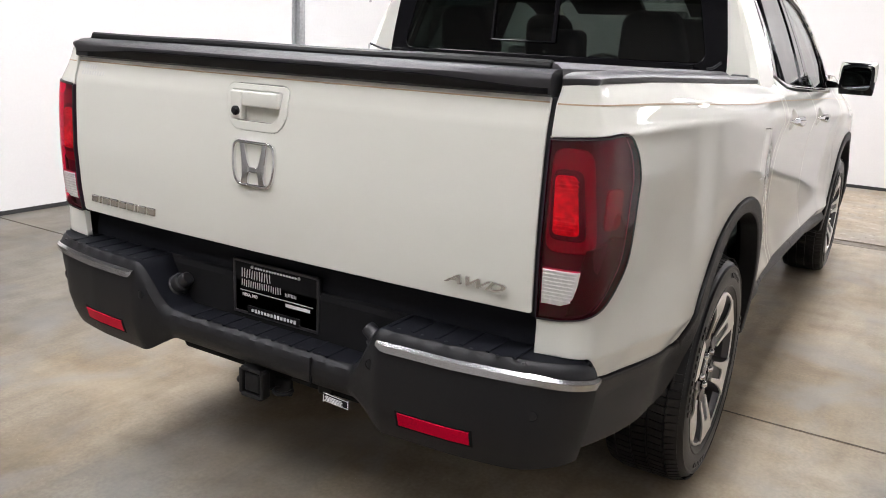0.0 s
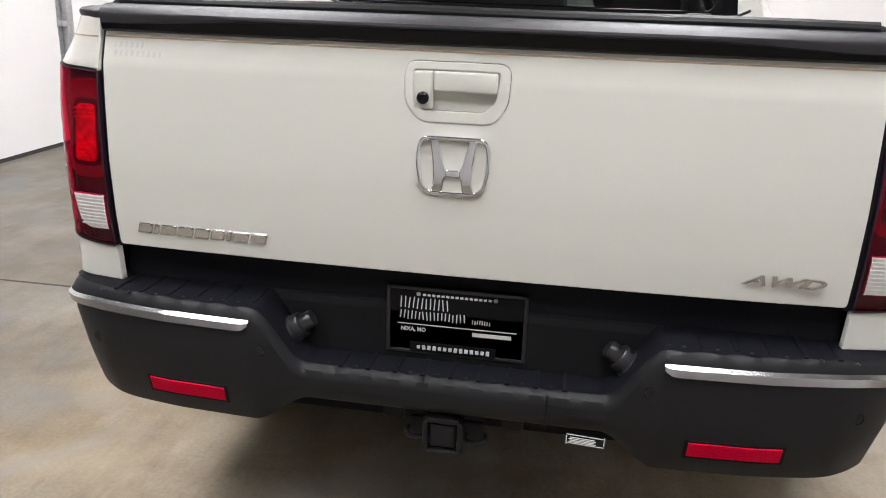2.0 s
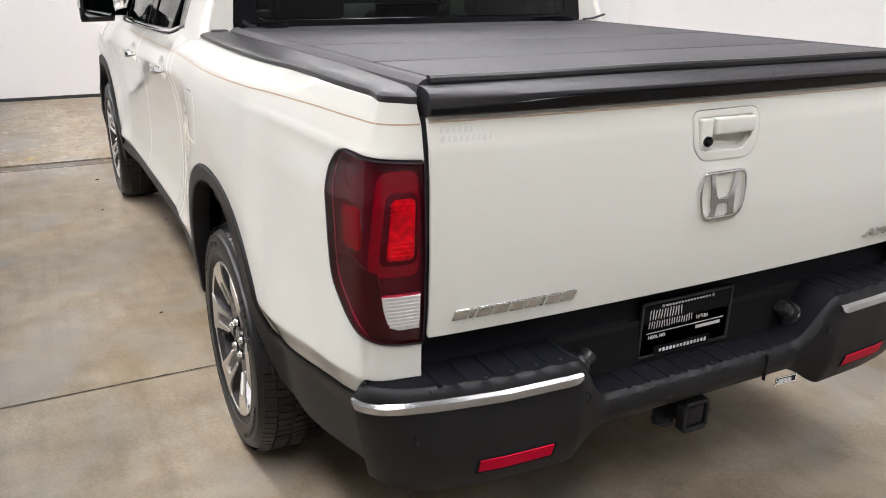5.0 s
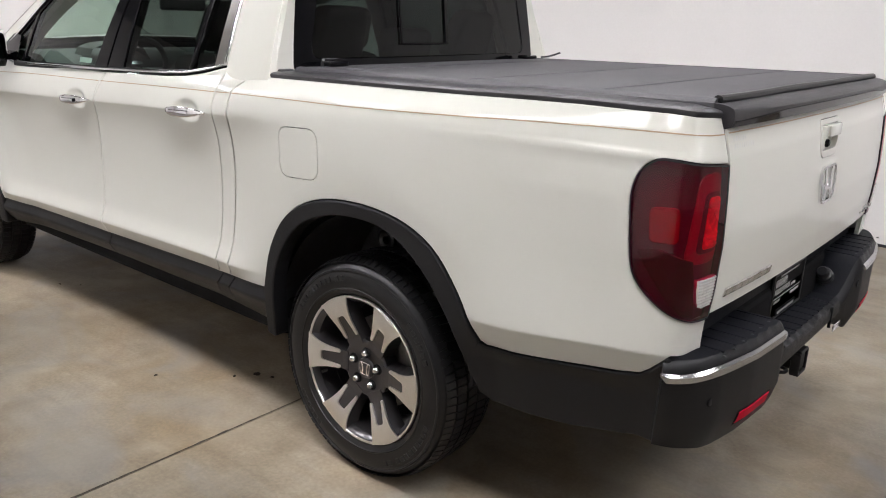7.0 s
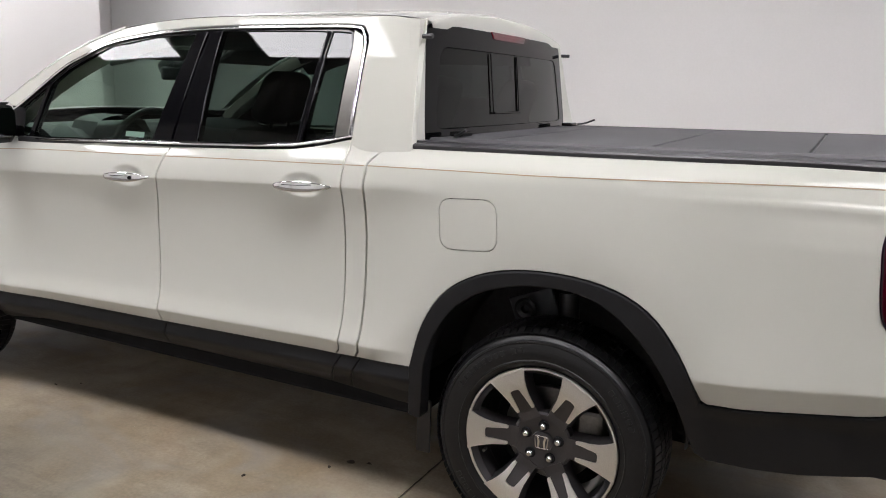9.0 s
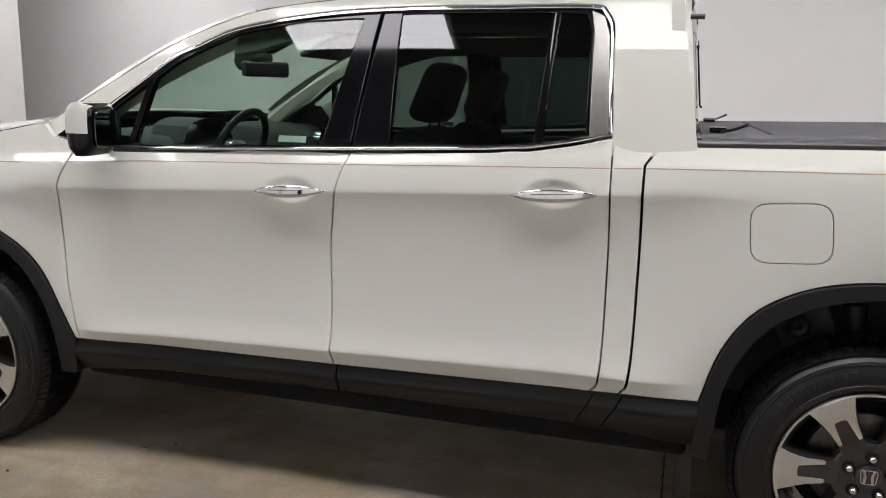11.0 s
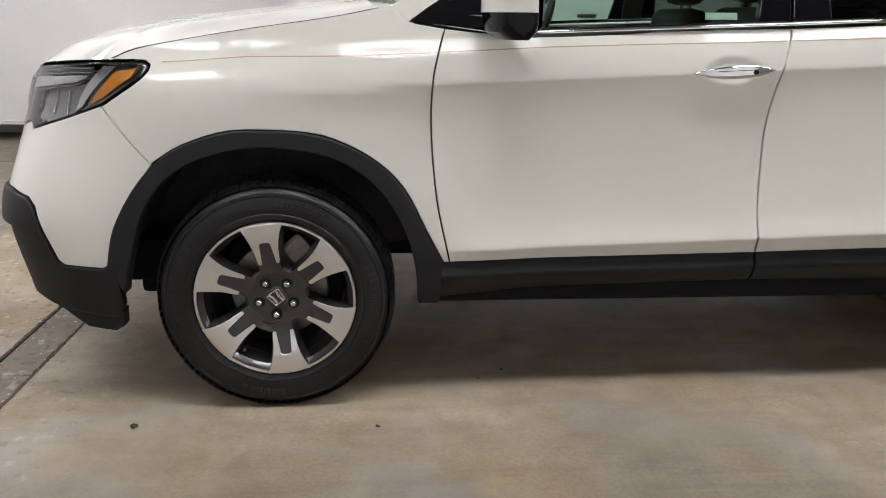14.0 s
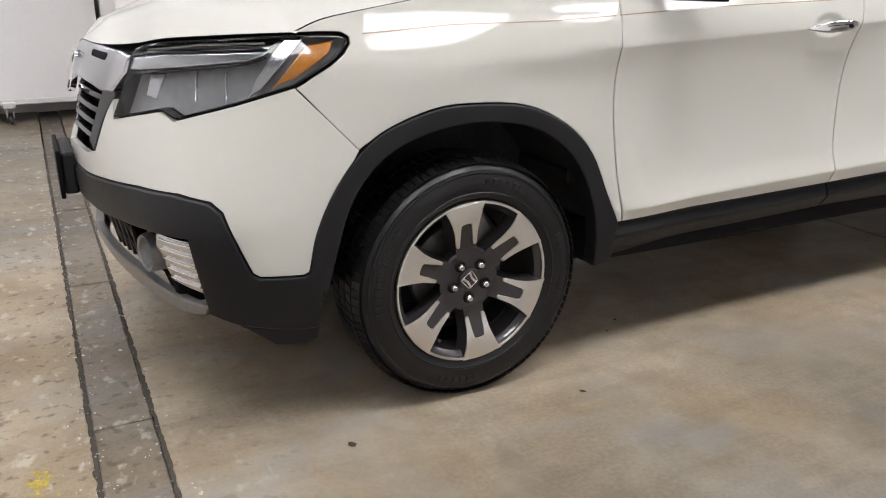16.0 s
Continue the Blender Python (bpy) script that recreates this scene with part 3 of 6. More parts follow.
# walls, with thickness
structure("wall_front", box((.2, 8.0, TOP + .2), (X1 + .1, .38, TOP / 2)), WALLPAINT, "plain white painted front wall of the garage")
# the back wall is unseen; its tone is set for light bounced onto the tailgate
structure("wall_back", box((.2, 13.4, TOP + .2), (X0 - .1, 1.0, TOP / 2)), GREYWALL, "plain pale grey unseen wall added at the back of the garage")
GX0, GX1, GTOP = 3.70, 6.86, 3.0
# unseen nook added to the left wall behind NOOK, to lessen light at the rear
WIDE, NOOK = 7.4, -.75
bm = box((GX0 - NOOK, .2, TOP + .2), ((GX0 + NOOK) / 2, Y1 + .1, TOP / 2))
box((.2, WIDE - Y1, TOP + .2), (NOOK + .1, (WIDE + Y1) / 2 + .15, TOP / 2), bm=bm)
box((NOOK - X0 + .4, .2, TOP + .2), ((NOOK + X0) / 2, WIDE + .1, TOP / 2), bm=bm)
box((X1 - GX1, .2, TOP + .2), ((GX1 + X1) / 2, Y1 + .1, TOP / 2), bm=bm)
box((GX1 - GX0, .2, TOP + .1 - GTOP), ((GX1 + GX0) / 2, Y1 + .1, (TOP + .1 + GTOP) / 2), bm=bm)
structure("wall_left", bm, WALLPAINT, "white painted wall with a garage door opening")
bm = box((3.66 - X0, .2, TOP + .2), ((3.66 + X0) / 2, Y0 - .1, TOP / 2))
box((.2, 1.9, TOP + .2), (3.56, Y0 - 1.15, TOP / 2), bm=bm)
box((5.3, .2, TOP + .2), (6.1, -5.65, TOP / 2), bm=bm)
box((.2, 2.2, TOP + .2), (8.62, -4.6, TOP / 2), bm=bm)
structure("wall_right", bm, WALLPAINT, "plain white painted wall with a recess")
structure("ceiling", box((X1 - X0 + 3.2, 13.4, .15), ((X0 + X1) / 2, 1.0, TOP + .075)), CEILING, "dark grey garage ceiling with light panels")
bm = box((.012, Y1 - Y0 - .1, .035), (X1 - .006, .3, .0175), .002)
box((GX0 - NOOK, .012, .03), ((GX0 + NOOK) / 2, Y1 - .006, .015), .002, bm=bm)
box((NOOK - X0, .012, .03), ((NOOK + X0) / 2, WIDE - .006, .015), .002, bm=bm)
box((3.6 - X0, .012, .02), ((3.6 + X0) / 2, Y0 + .006, .010), .002, bm=bm)
structure("baseboard", bm, BASE, "thin dark seal along the foot of the walls")

# sectional garage door
door = tagged(new_at("door_1", (0, 0, 0)), "white sectional garage door with galvanised hinges and tracks", "garage door", "", "structure")
ZS = [.012, .60, 1.19, 1.78, 2.37, 2.98]
for a, b in zip(ZS, ZS[1:]):
    bm = box((GX1 - GX0 - .01, .045, b - a - .006), ((GX0 + GX1) / 2, Y1 + .025, (a + b) / 2), .006)
    for k in (.25, .75):
        box((GX1 - GX0 - .06, .004, .006), ((GX0 + GX1) / 2, Y1 + .003, a + k * (b - a)), .001, bm=bm)
    part("door_panel", bm, DOORWHITE, door)
part("bottom_seal", box((GX1 - GX0, .05, .02), ((GX0 + GX1) / 2, Y1 + .02, .01), .004), BASE, door, "black rubber bottom seal")
for z in ZS[1:-1]:
    for x in (GX0 + .08, 4.90, 5.63, GX1 - .08):
        bm = box((.035, .006, .075), (x, Y1 - .003, z - .035), .002)
        box((.035, .006, .075), (x, Y1 - .003, z + .04), .002, bm=bm)
        tube([(x - .03, Y1 - .012, z), (x + .03, Y1 - .012, z)], .008, bm=bm)
        part("hinge", bm, ALU, door)
for x, d in ((GX0 - .02, 1), (GX1 + .02, -1)):
    bm = loft([[(x, Y1 - .002, z), (x, Y1 - .06, z), (x + d * .02, Y1 - .085, z), (x + d * .045, Y1 - .085, z), (x + d * .045, Y1 - .078, z), (x + d * .024, Y1 - .076, z), (x + d * .006, Y1 - .055, z), (x + d * .006, Y1 - .002, z)] for z in (.02, 3.1)], closed=True)
    box((.05, .004, 3.0), (x - d * .03, Y1 - .004, 1.52), .001, bm=bm)
    part("track", bm, ALU, door, "galvanised steel vertical track")
    for z in (.35, 1.0, 1.7, 2.4):
        part("track_bracket", box((.07, .05, .045), (x - d * .03, Y1 - .03, z), .004), ALU, door)

outlet = thing("junction_box", "small white plastic box with a cable on the wall", "box", place=(X1 - .03, 3.72, 0))
part("housing", box((.06, .09, .15), (0, 0, .50), .008), CONDUIT, outlet)
part("lid", box((.008, .075, .13), (-.034, 0, .50), .003), CONDUIT, outlet)
part("cable", tube(curve_through([(.01, .0, .43), (-.02, -.01, .30), (.0, .03, .14), (.01, .05, .01)], 6), .006), CONDUIT, outlet)

# rolling backdrop panel in the recess
screen = thing("rolling_partition", "white movable partition wall on caster wheels", "partition", place=(6.10, -4.95, 0))
part("board", box((4.80, .05, 3.1), (0, 0, .17 + 1.55), .006), DOORWHITE, screen)
part("bottom_rail", box((4.80, .075, .045), (0, 0, .185), .006), CONDUIT, screen)
for x in (-1.62, 1.7):
    foot = part("caster", box((.10, .16, .05), (x, .02, .165), .008), CONDUIT, screen)
    bm = box((.012, .05, .09), (x - .025, .05, .105), .003)
    box((.012, .05, .09), (x + .025, .05, .105), .003, bm=bm)
    part("fork", bm, ALU, foot)
    part("wheel", lathe([(.0, -.014), (.03, -.014), (.038, -.008), (.038, .008), (.03, .014), (.0, .014)], 20, "x", (x, .06, .038)), BASE, foot, smooth=True)

# ceiling lights
# the last two panels are unseen, added to brighten the front wall and the recess
LAMPS = [(x, y) for x in (-3.3, -1.5, .4, 2.6, 4.8) for y in (-.75, 1.90)] + [(6.55, -2.2), (6.1, -4.1)]
for k, (x, y) in enumerate(LAMPS):
    long = .62 if y < -4 else 1.26
    lamp = tagged(new_at("ceiling_light", (x, y, TOP)), "white rectangular ceiling light panel, switched on", "ceiling light", "ceiling light panels")
    bm = box((long, .64, .03), (0, 0, -.015), .004)
    part("frame", bm, CONDUIT, lamp)
    part("diffuser", box((long - .06, .58, .012), (0, 0, -.035), .002), LIGHTPANEL, lamp, "glowing white diffuser")

# yellow paint marks and debris on the floor
YELLOW = material("worn_yellow_paint", (.42, .31, .05), .7, grain=.4, scale=60)
FLAKE = material("pale_mortar_flake", (.50, .47, .41), .8, grain=.3, scale=80)


def scraps(spots, seed, tall=.0015):
    """Ragged flat flakes lying on the floor: (x, y, radius) each."""
    rng, b = random.Random(seed), bmesh.new()
    for x, y, r in spots:
        n = rng.randint(5, 7)
        turn = rng.uniform(0, 6.3)
        rim = [b.verts.new((x + r * rng.uniform(.45, 1.15) * math.cos(turn + 6.283 * k / n), y + r * rng.uniform(.5, 1.4) * math.sin(turn + 6.283 * k / n), .0005)) for k in range(n)]
        top = b.verts.new((x, y, tall))
        for k in range(n):
            b.faces.new((rim[k], rim[(k + 1) % n], top))
    return b


rng = random.Random(21)
for x, y, sx, sy in ((4.40, .87, .03, .07), (4.46, 1.44, .035, .08), (5.92, 1.75, .04, .10)):
    structure("paint_mark", scraps([(x + rng.gauss(0, sx * .5), y + rng.gauss(0, sy * .5), rng.uniform(.003, .011)) for _ in range(46)], 31, .0009), YELLOW, "worn yellow paint mark on the concrete floor")
flakes = []
for _ in range(900):
    edge_x = rng.choice((4.092, 4.268, 4.268))
    flakes.append((edge_x + rng.gauss(.012 if edge_x > 4.2 else -.005, .030), rng.uniform(-2.6, 3.0), rng.uniform(.0015, .0055) * (1.8 if rng.random() < .06 else 1)))
tagged(part("mortar_flakes", scraps(flakes, 32, .0025), FLAKE), "pale crumbs of mortar along the floor drain", "debris", "", "stuff")
for k, (x, y, r) in enumerate(((.848, .727, .020), (.90, .80, .012), (.78, .70, .012), (1.139, 1.023, .012), (2.86, 1.10, .013), (2.51, .77, .010), (2.42, .70, .008), (3.62, 1.06, .018), (.30, 1.75, .022), (.36, 1.74, .015))):
    rng = random.Random(k)
    b = bmesh.new()
    ring = [b.verts.new((x + r * rng.uniform(.5, 1.2) * math.cos(a), y + r * rng.uniform(.4, 1) * math.sin(a), .001 + .006 * rng.random())) for a in np.linspace(0, 6.283, 7)[:-1]]
    top = b.verts.new((x, y, .009))
    for i in range(6):
        b.faces.new((ring[i], ring[(i + 1) % 6], top))
    b.faces.new(ring[::-1])
    tagged(part("floor_debris", b, LEAF), "small dry leaf scrap lying on the concrete floor", "debris", "scraps on the floor")

CRUMB = material("crumbled_joint_dirt", (.060, .050, .038), .9, grain=.3, scale=90)
for name, x, wide, seed in (("drain_edge", D1, .0060, 3), ("drain_edge", D2, .0065, 4), ("joint_edge", JOINT, .0035, 5)):
    rng, b = random.Random(seed), bmesh.new()
    last = None
    y, w0, w1 = -3.7, wide, wide
    while y < 4.1:
        w0, w1 = (max(.002, wide * (1 + .9 * noise.noise((x * 7 + k, y * 4, seed)) + .9 * noise.noise((x * 7 + k, y * 23, seed)) + .35 * rng.uniform(-1, 1))) for k in (0, 40))
        row = (b.verts.new((x - w0, y, .0012)), b.verts.new((x + w1, y, .0012)))
        if last:
            b.faces.new((last[0], last[1], row[1], row[0]))
        last = row
        y += .02
    tagged(part(name, b, CRUMB, None), "crumbled dark dirt along a floor joint", "joint", "", "structure")

# ---- the truck ----
truck = thing("pickup_truck", "pearl white crew-cab pickup truck with black cladding and bed cover", "truck")


def tail(y, z, out=0.0):
    """The tailgate's skin, across the whole width."""
    y = np.asarray(y, float)
    p = body(S_REAR + np.abs(y), z, out)
    p[..., 1] *= np.where(y < 0, -1, 1)
    return p


SEAM_F = curve_through([(2.630, .491), (2.671, .69), (2.689, .90), (2.686, 1.045), (2.668, 1.130), (2.645, 1.203)], 5)
SEAM_M = curve_through([(1.630, .505), (1.636, .57), (1.641, .77), (1.641, .93), (1.616, 1.10), (1.583, 1.212)], 5)
SEAM_R = curve_through([(.785, .527), (.758, .588), (.755, .875), (.758, 1.155), (.765, 1.288)], 5)
BEDGAP = curve_through([(.697, .534), (.672, .608), (.668, .965), (.669, 1.215)], 5) + [(.633, 1.270)]
ARCH_F = curve_through([(3.686, .490), (3.656, .61), (3.581, .753), (3.483, .845), (3.328, .90), (3.19, .909), (3.018, .892), (2.873, .826), (2.774, .732), (2.703, .593), (2.650, .491)], 4)
ARCH_F_IN = curve_through([(3.640, .40), (3.604, .536), (3.561, .668), (3.492, .763), (3.38, .825), (3.223, .856), (3.066, .845), (2.937, .80), (2.838, .714), (2.769, .591), (2.737, .46), (2.730, .352)], 4)
ARCH_R = curve_through([(.470, .545), (.421, .709), (.333, .835), (.191, .912), (.015, .939), (-.169, .924), (-.305, .865), (-.400, .755), (-.471, .619)], 4)
ARCH_R_IN = curve_through([(.430, .37), (.424, .431), (.396, .628), (.296, .789), (.156, .867), (.003, .893), (-.142, .876), (-.263, .80), (-.364, .68), (-.427, .552), (-.445, .46)], 4)
BELT = [(1.583, 1.212), (1.157, 1.230), (1.002, 1.241), (.886, 1.260), (.765, 1.288)]
LAMP = [(-1.148, .803)] + [(-1.146, 1.187)] + curve_through([(-.985, 1.199), (-.930, 1.196), (-.890, 1.165), (-.876, 1.115), (-.880, 1.05), (-.885, .99), (-.895, .930), (-.918, .890), (-.955, .857), (-1.0, .831), (-1.05, .814), (-1.095, .805)], 4)

# doors, wings and bed sides
FOLDS = [fold(1.090), fold(.560)]
both("front_fender", body, SEAM_F + [(2.760, 1.222), (2.800, 1.262)] + curve_through([(2.84, 1.262), (3.0, 1.232), (3.3, 1.190), (3.52, 1.158), (3.64, 1.136), (3.733, 1.103)], 4) + [(3.64, 1.105), (3.585, 1.104), (3.562, 1.093), (3.562, 1.077), (3.582, 1.054), (3.618, 1.028), (3.725, .970), (3.635, .888), (3.545, .806)] + [p for p in ARCH_F if p[0] < 3.53], PAINT, truck, res=.03)
fdoors = both("front_door", body, SEAM_F + [(2.46, 1.186), (2.03, 1.201)] + SEAM_M[::-1] + [(2.09, .498)], PAINT, truck, res=.022, depth=.045, creases=FOLDS, fine=[(1.775, 1.088, .112, .058)])
rdoors = both("rear_door", body, SEAM_M + BELT[1:] + SEAM_R[::-1][1:] + [(1.21, .515)], PAINT, truck, res=.022, depth=.045, creases=FOLDS, fine=[(.921, 1.124, .112, .058)])
both("cab_corner_panel", body, SEAM_R + [(.70, 1.279), (.633, 1.270)] + BEDGAP[::-1][1:], PAINT, truck, res=.03, depth=.05, creases=FOLDS)
FUEL = rounded([(.378, 1.127), (.178, 1.139), (.164, .982), (.366, .968)], .045)
SKIRT = [(-.490, .607), (-.570, .609), (-.738, .626), (-.890, .642), (-.944, .652), (-.970, .670)]
both("bed_side", body, [(a - .003, b) for a, b in BEDGAP[:-1]] + [(.635, 1.262), (.57, 1.270), (.01, 1.284), (-.684, 1.300), (-1.10, 1.300), (-1.140, 1.295), (-1.147, 1.255), (-1.147, 1.187)] + LAMP[1:] + [LAMP[0]] + [(-1.150, .716), (-1.02, .722)] + SKIRT[::-1] + ARCH_R[::-1], PAINT, truck, res=.03, holes=[FUEL], creases=[fold(.560), bed_crease, bed_shoulder, lambda s: np.where(s < -.45, low_crease(s), 0)])
both("fuel_door", body, FUEL, PAINT, truck, res=.03, gap=-.0006)

# dark inner shell behind the gaps
INNER = [(-1.9, .83), (-1.17, .83), (-1.17, .60), (-1.0, .55), (-.50, .45)] + [(a * .985, b + .012) for a, b in ARCH_R[::-1]] + [(.55, .40), (2.60, .40)] + [(3.17 + (a - 3.17) * .985, b + .012) for a, b in ARCH_F[::-1]] + [(3.72, .35), (4.0, .40), (4.9, .45), (4.9, .95), (4.2, .98), (3.6, 1.05), (2.8, 1.20), (.8, 1.18), (.5, 1.255), (-1.12, 1.275), (-1.9, 1.24)]
both("inner_shell", body, INNER, DARK, truck, out=-.058, res=.06, steps=.05, gap=0)

# sills and cladding
SILL = [(2.650, .491), (2.09, .498), (1.62, .507), (1.21, .514), (.784, .529), (.470, .545), (.430, .37), (.55, .372), (.854, .392), (1.624, .402), (2.40, .385), (2.722, .350), (2.727, .43)]
def cut(poly, lo, hi):
    """The stretch of a long sill between two stations."""
    top = [p for p in SILL[:6]]
    low = [p for p in SILL[6:12]]
    f = lambda line, x: float(np.interp(x, [p[0] for p in sorted(line)], [p[1] for p in sorted(line)]))
    lean = lambda x: .075 if .6 < x < .8 else 0
    xs, us = list(np.linspace(lo, hi, 12)), list(np.linspace(lo + lean(lo), hi + lean(hi), 12))
    return [(x, f(top, x)) for x in xs] + [(x, f(low, x)) for x in us[::-1]]


def sill_top(x):
    return np.interp(x, [.43, .784, 1.21, 1.62, 2.09, 2.72], [.547, .529, .514, .507, .498, .489])


def sill(x, z, out=0.0):
    """The sill: a steep upper lip, a ledge and a lower face that turns under."""
    x, z = np.asarray(x, float), np.asarray(z, float)
    top = sill_top(x)
    d = top - z
    o = np.interp(d, [-.02, 0, .006, .018, .046, .058, .09, .14, .2], [-.012, -.012, -.012, -.006, .008, .003, -.017, -.062, -.120])
    p = body(x, np.maximum(z, top - .01), out)
    p[..., 2], p[..., 1] = z, p[..., 1] + o
    return p


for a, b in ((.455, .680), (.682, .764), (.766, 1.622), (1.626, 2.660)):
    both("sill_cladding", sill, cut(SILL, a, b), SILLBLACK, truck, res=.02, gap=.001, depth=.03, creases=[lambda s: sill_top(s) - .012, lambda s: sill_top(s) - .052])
both("wheel_arch_moulding", body, ARCH_F + [(2.656, .40), (2.662, .356), (2.672, .350)] + ARCH_F_IN[::-1], PLASTIC, truck, res=.025, out=.010, depth=.06, edge=.006, gap=.001)
both("wheel_arch_moulding", body, [(.440, .365), (.478, .372)] + ARCH_R + ARCH_R_IN[::-1], PLASTIC, truck, res=.025, out=.010, depth=.06, edge=.006, gap=.001)
both("rear_cladding", body, [(-.471, .618)] + SKIRT + [(-1.015, .722), (-1.04, .70), (-1.04, .470), (-.95, .466), (-.85, .450), (-.75, .436), (-.62, .428), (-.50, .425), (-.465, .45), (-.445, .50), (-.430, .552), (-.44, .58)], PLASTIC, truck, res=.025, out=.010, depth=.05, edge=.006, gap=.001)

# wheel housings and underbody
for c in (0.0, 3.17):
    prof = [(.50 * math.cos(a), .50 * math.sin(a)) for a in np.radians(np.linspace(8, 172, 29))]
    bm = loft([[(c + u, y, .385 + v) for u, v in prof] for y in (.50, .865)], caps=False)
    loft([[(c + u * k, .50, .385 + v * k) for u, v in prof] for k in (.02, 1)], caps=False, bm=bm)
    pair("wheel_housing", bm, LINER, truck)
# plain unseen boxes for the underbody, the low ones added to block light
for size, at in (((2.2, 1.70, .16), (1.59, 0, .40)), ((.62, 1.7, .20), (-.70, 0, .62)), ((.5, 1.5, .15), (3.75, 0, .45)), ((4.5, .9, .14), (1.4, 0, .44)), ((2.0, 1.16, .16), (1.58, 0, .305)), ((.50, 1.14, .24), (-.60, 0, .46)), ((.30, 1.0, .16), (-.50, 0, .36)), ((.9, .9, .16), (3.3, 0, .31)), ((.9, .9, .14), (.05, 0, .33))):
    part("underbody_panel", box(size, at, .02), DARK, truck)

# tan pinstripe along the flanks and over the tailgate
PIN = [(3.52, 1.101), (3.413, 1.107), (3.235, 1.119), (2.927, 1.124), (2.691, 1.134), (2.339, 1.152), (2.133, 1.159), (1.671, 1.172), (1.231, 1.188), (.777, 1.203), (.653, 1.208), (.287, 1.218), (.071, 1.223), (-.40, 1.241), (-.755, 1.253), (-1.035, 1.257), (-1.141, 1.256)]
pin_z = lambda s: float(np.interp(s, [p[0] for p in PIN[::-1]], [p[1] for p in PIN[::-1]]))
for a, b in ((3.52, 2.69), (2.675, 1.608), (1.592, .764), (.752, .675), (.662, -1.141)):
    ss = np.linspace(a, b, max(4, int(abs(a - b) / .03)))
    for d in (1, -1):
        rows = [[body(np.array([s]), np.array([pin_z(s) + dz]), o)[0] * (1, d, 1) for dz, o in ((-.0016, .0003), (-.0014, .0012), (.0014, .0012), (.0016, .0003))] for s in ss]
        part("pinstripe", loft(rows, caps=False), PINSTRIPE, truck, "thin tan pinstripe", True)

# tailgate
GATE = rounded([(-.768, .806), (.768, .806), (.769, 1.276), (-.769, 1.276)], .012)
OFF = .0125
BEZEL = rounded([(OFF + a, b) for a, b in ((-.102, 1.238), (.102, 1.238), (.099, 1.162), (.072, 1.127), (-.072, 1.127), (-.099, 1.162))], .024)
gate = skin("tailgate", tail, GATE, PAINT, truck, res=.025, holes=[BEZEL], steps=.015, creases=[lambda s: 1.209 + 0 * s])
skin("handle_bezel", lambda y, z, o=0.0: tail(y, z, o), BEZEL, PAINT, gate, holes=[rounded([(OFF + a, b) for a, b in ((-.086, 1.226), (.090, 1.226), (.084, 1.160), (.068, 1.146), (-.056, 1.146), (-.078, 1.168))], .012)], res=.02, steps=.008, gap=-.0016, depth=.035, out=.002)
part("handle_recess", box((.006, .19, .11), (-1.046, .003 + OFF, 1.180), .002), PAINT, gate)
part("handle", box((.024, .124, .038), (-1.062, -.0055, 1.204), .005, 3), PAINT, gate, smooth=True)
part("lock_block", box((.020, .040, .074), (-1.060, .0785, 1.186), .006, 3), PAINT, gate, smooth=True)
part("camera_lens", lathe([(0, -.008), (.008, -.008), (.012, -.004), (.012, .01)], 20, "x", (-1.072, .0765, 1.172)), GLOSSBLACK, gate, "small round black reversing camera", True)
part("gate_cap", loft([[(float(tail(np.array([y]), np.array([1.262]), .004)[0, 0]) + dx + (.007 * float(step(.50, .72, abs(y))) if dx < -.01 else 0), y, z) for dx, z in ((.010, 1.266), (-.004, 1.272), (-.008, 1.284), (-.016, 1.302), (-.015, 1.307), (-.004, 1.314), (.010, 1.320), (.024, 1.3225), (.050, 1.3235), (.070, 1.3225), (.075, 1.316), (.075, 1.262))] for y in np.linspace(-.764, .764, 30)], closed=True), RAILCAP, gate, "black plastic tailgate cap", True)

part("cap_fascia", loft([[(float(tail(np.array([y]), np.array([1.262]), .004)[0, 0]) + dx + (.007 * float(step(.50, .72, abs(y))) if dx < -.01 else 0), y, z) for dx, z in ((-.0050, 1.2715), (-.0095, 1.2735), (-.0175, 1.2960 - .012 * float(step(.42, .74, abs(y)))), (-.0140, 1.2985 - .012 * float(step(.42, .74, abs(y)))))] for y in np.linspace(-.760, .760, 40)], caps=False), GLOSSBLACK, gate, "glossy black lower band of the cap", True)
gate_pin = [[tail(np.array([y]), np.array([1.258 + dz]), o)[0] for dz, o in ((-.0016, .0003), (-.0014, .0012), (.0014, .0012), (.0016, .0003))] for y in np.linspace(-.764, .764, 30)]
part("pinstripe", loft(gate_pin, caps=False), PINSTRIPE, gate, "thin tan pinstripe", True)
rng = random.Random(8)
for z, n in ((1.243, 6), (1.226, 9)):
    y = .742
    for k in range(n):
        w = rng.uniform(.007, .011)
        skin("sticker_bar", tail, [(y, z - .006), (y - w * .35, z + .006), (y - w, z + .005), (y - w * .8, z - .006)], STICKER, gate, out=.0006, res=.03, steps=.01, gap=0, edge=.0002, depth=.0005)
        y -= w + .004

both("gate_seal", body, [(-1.1625, .80), (-1.1625, 1.268), (-1.146, 1.268), (-1.146, .80)], DARK, gate, out=-.007, res=.05, depth=.01, gap=0)

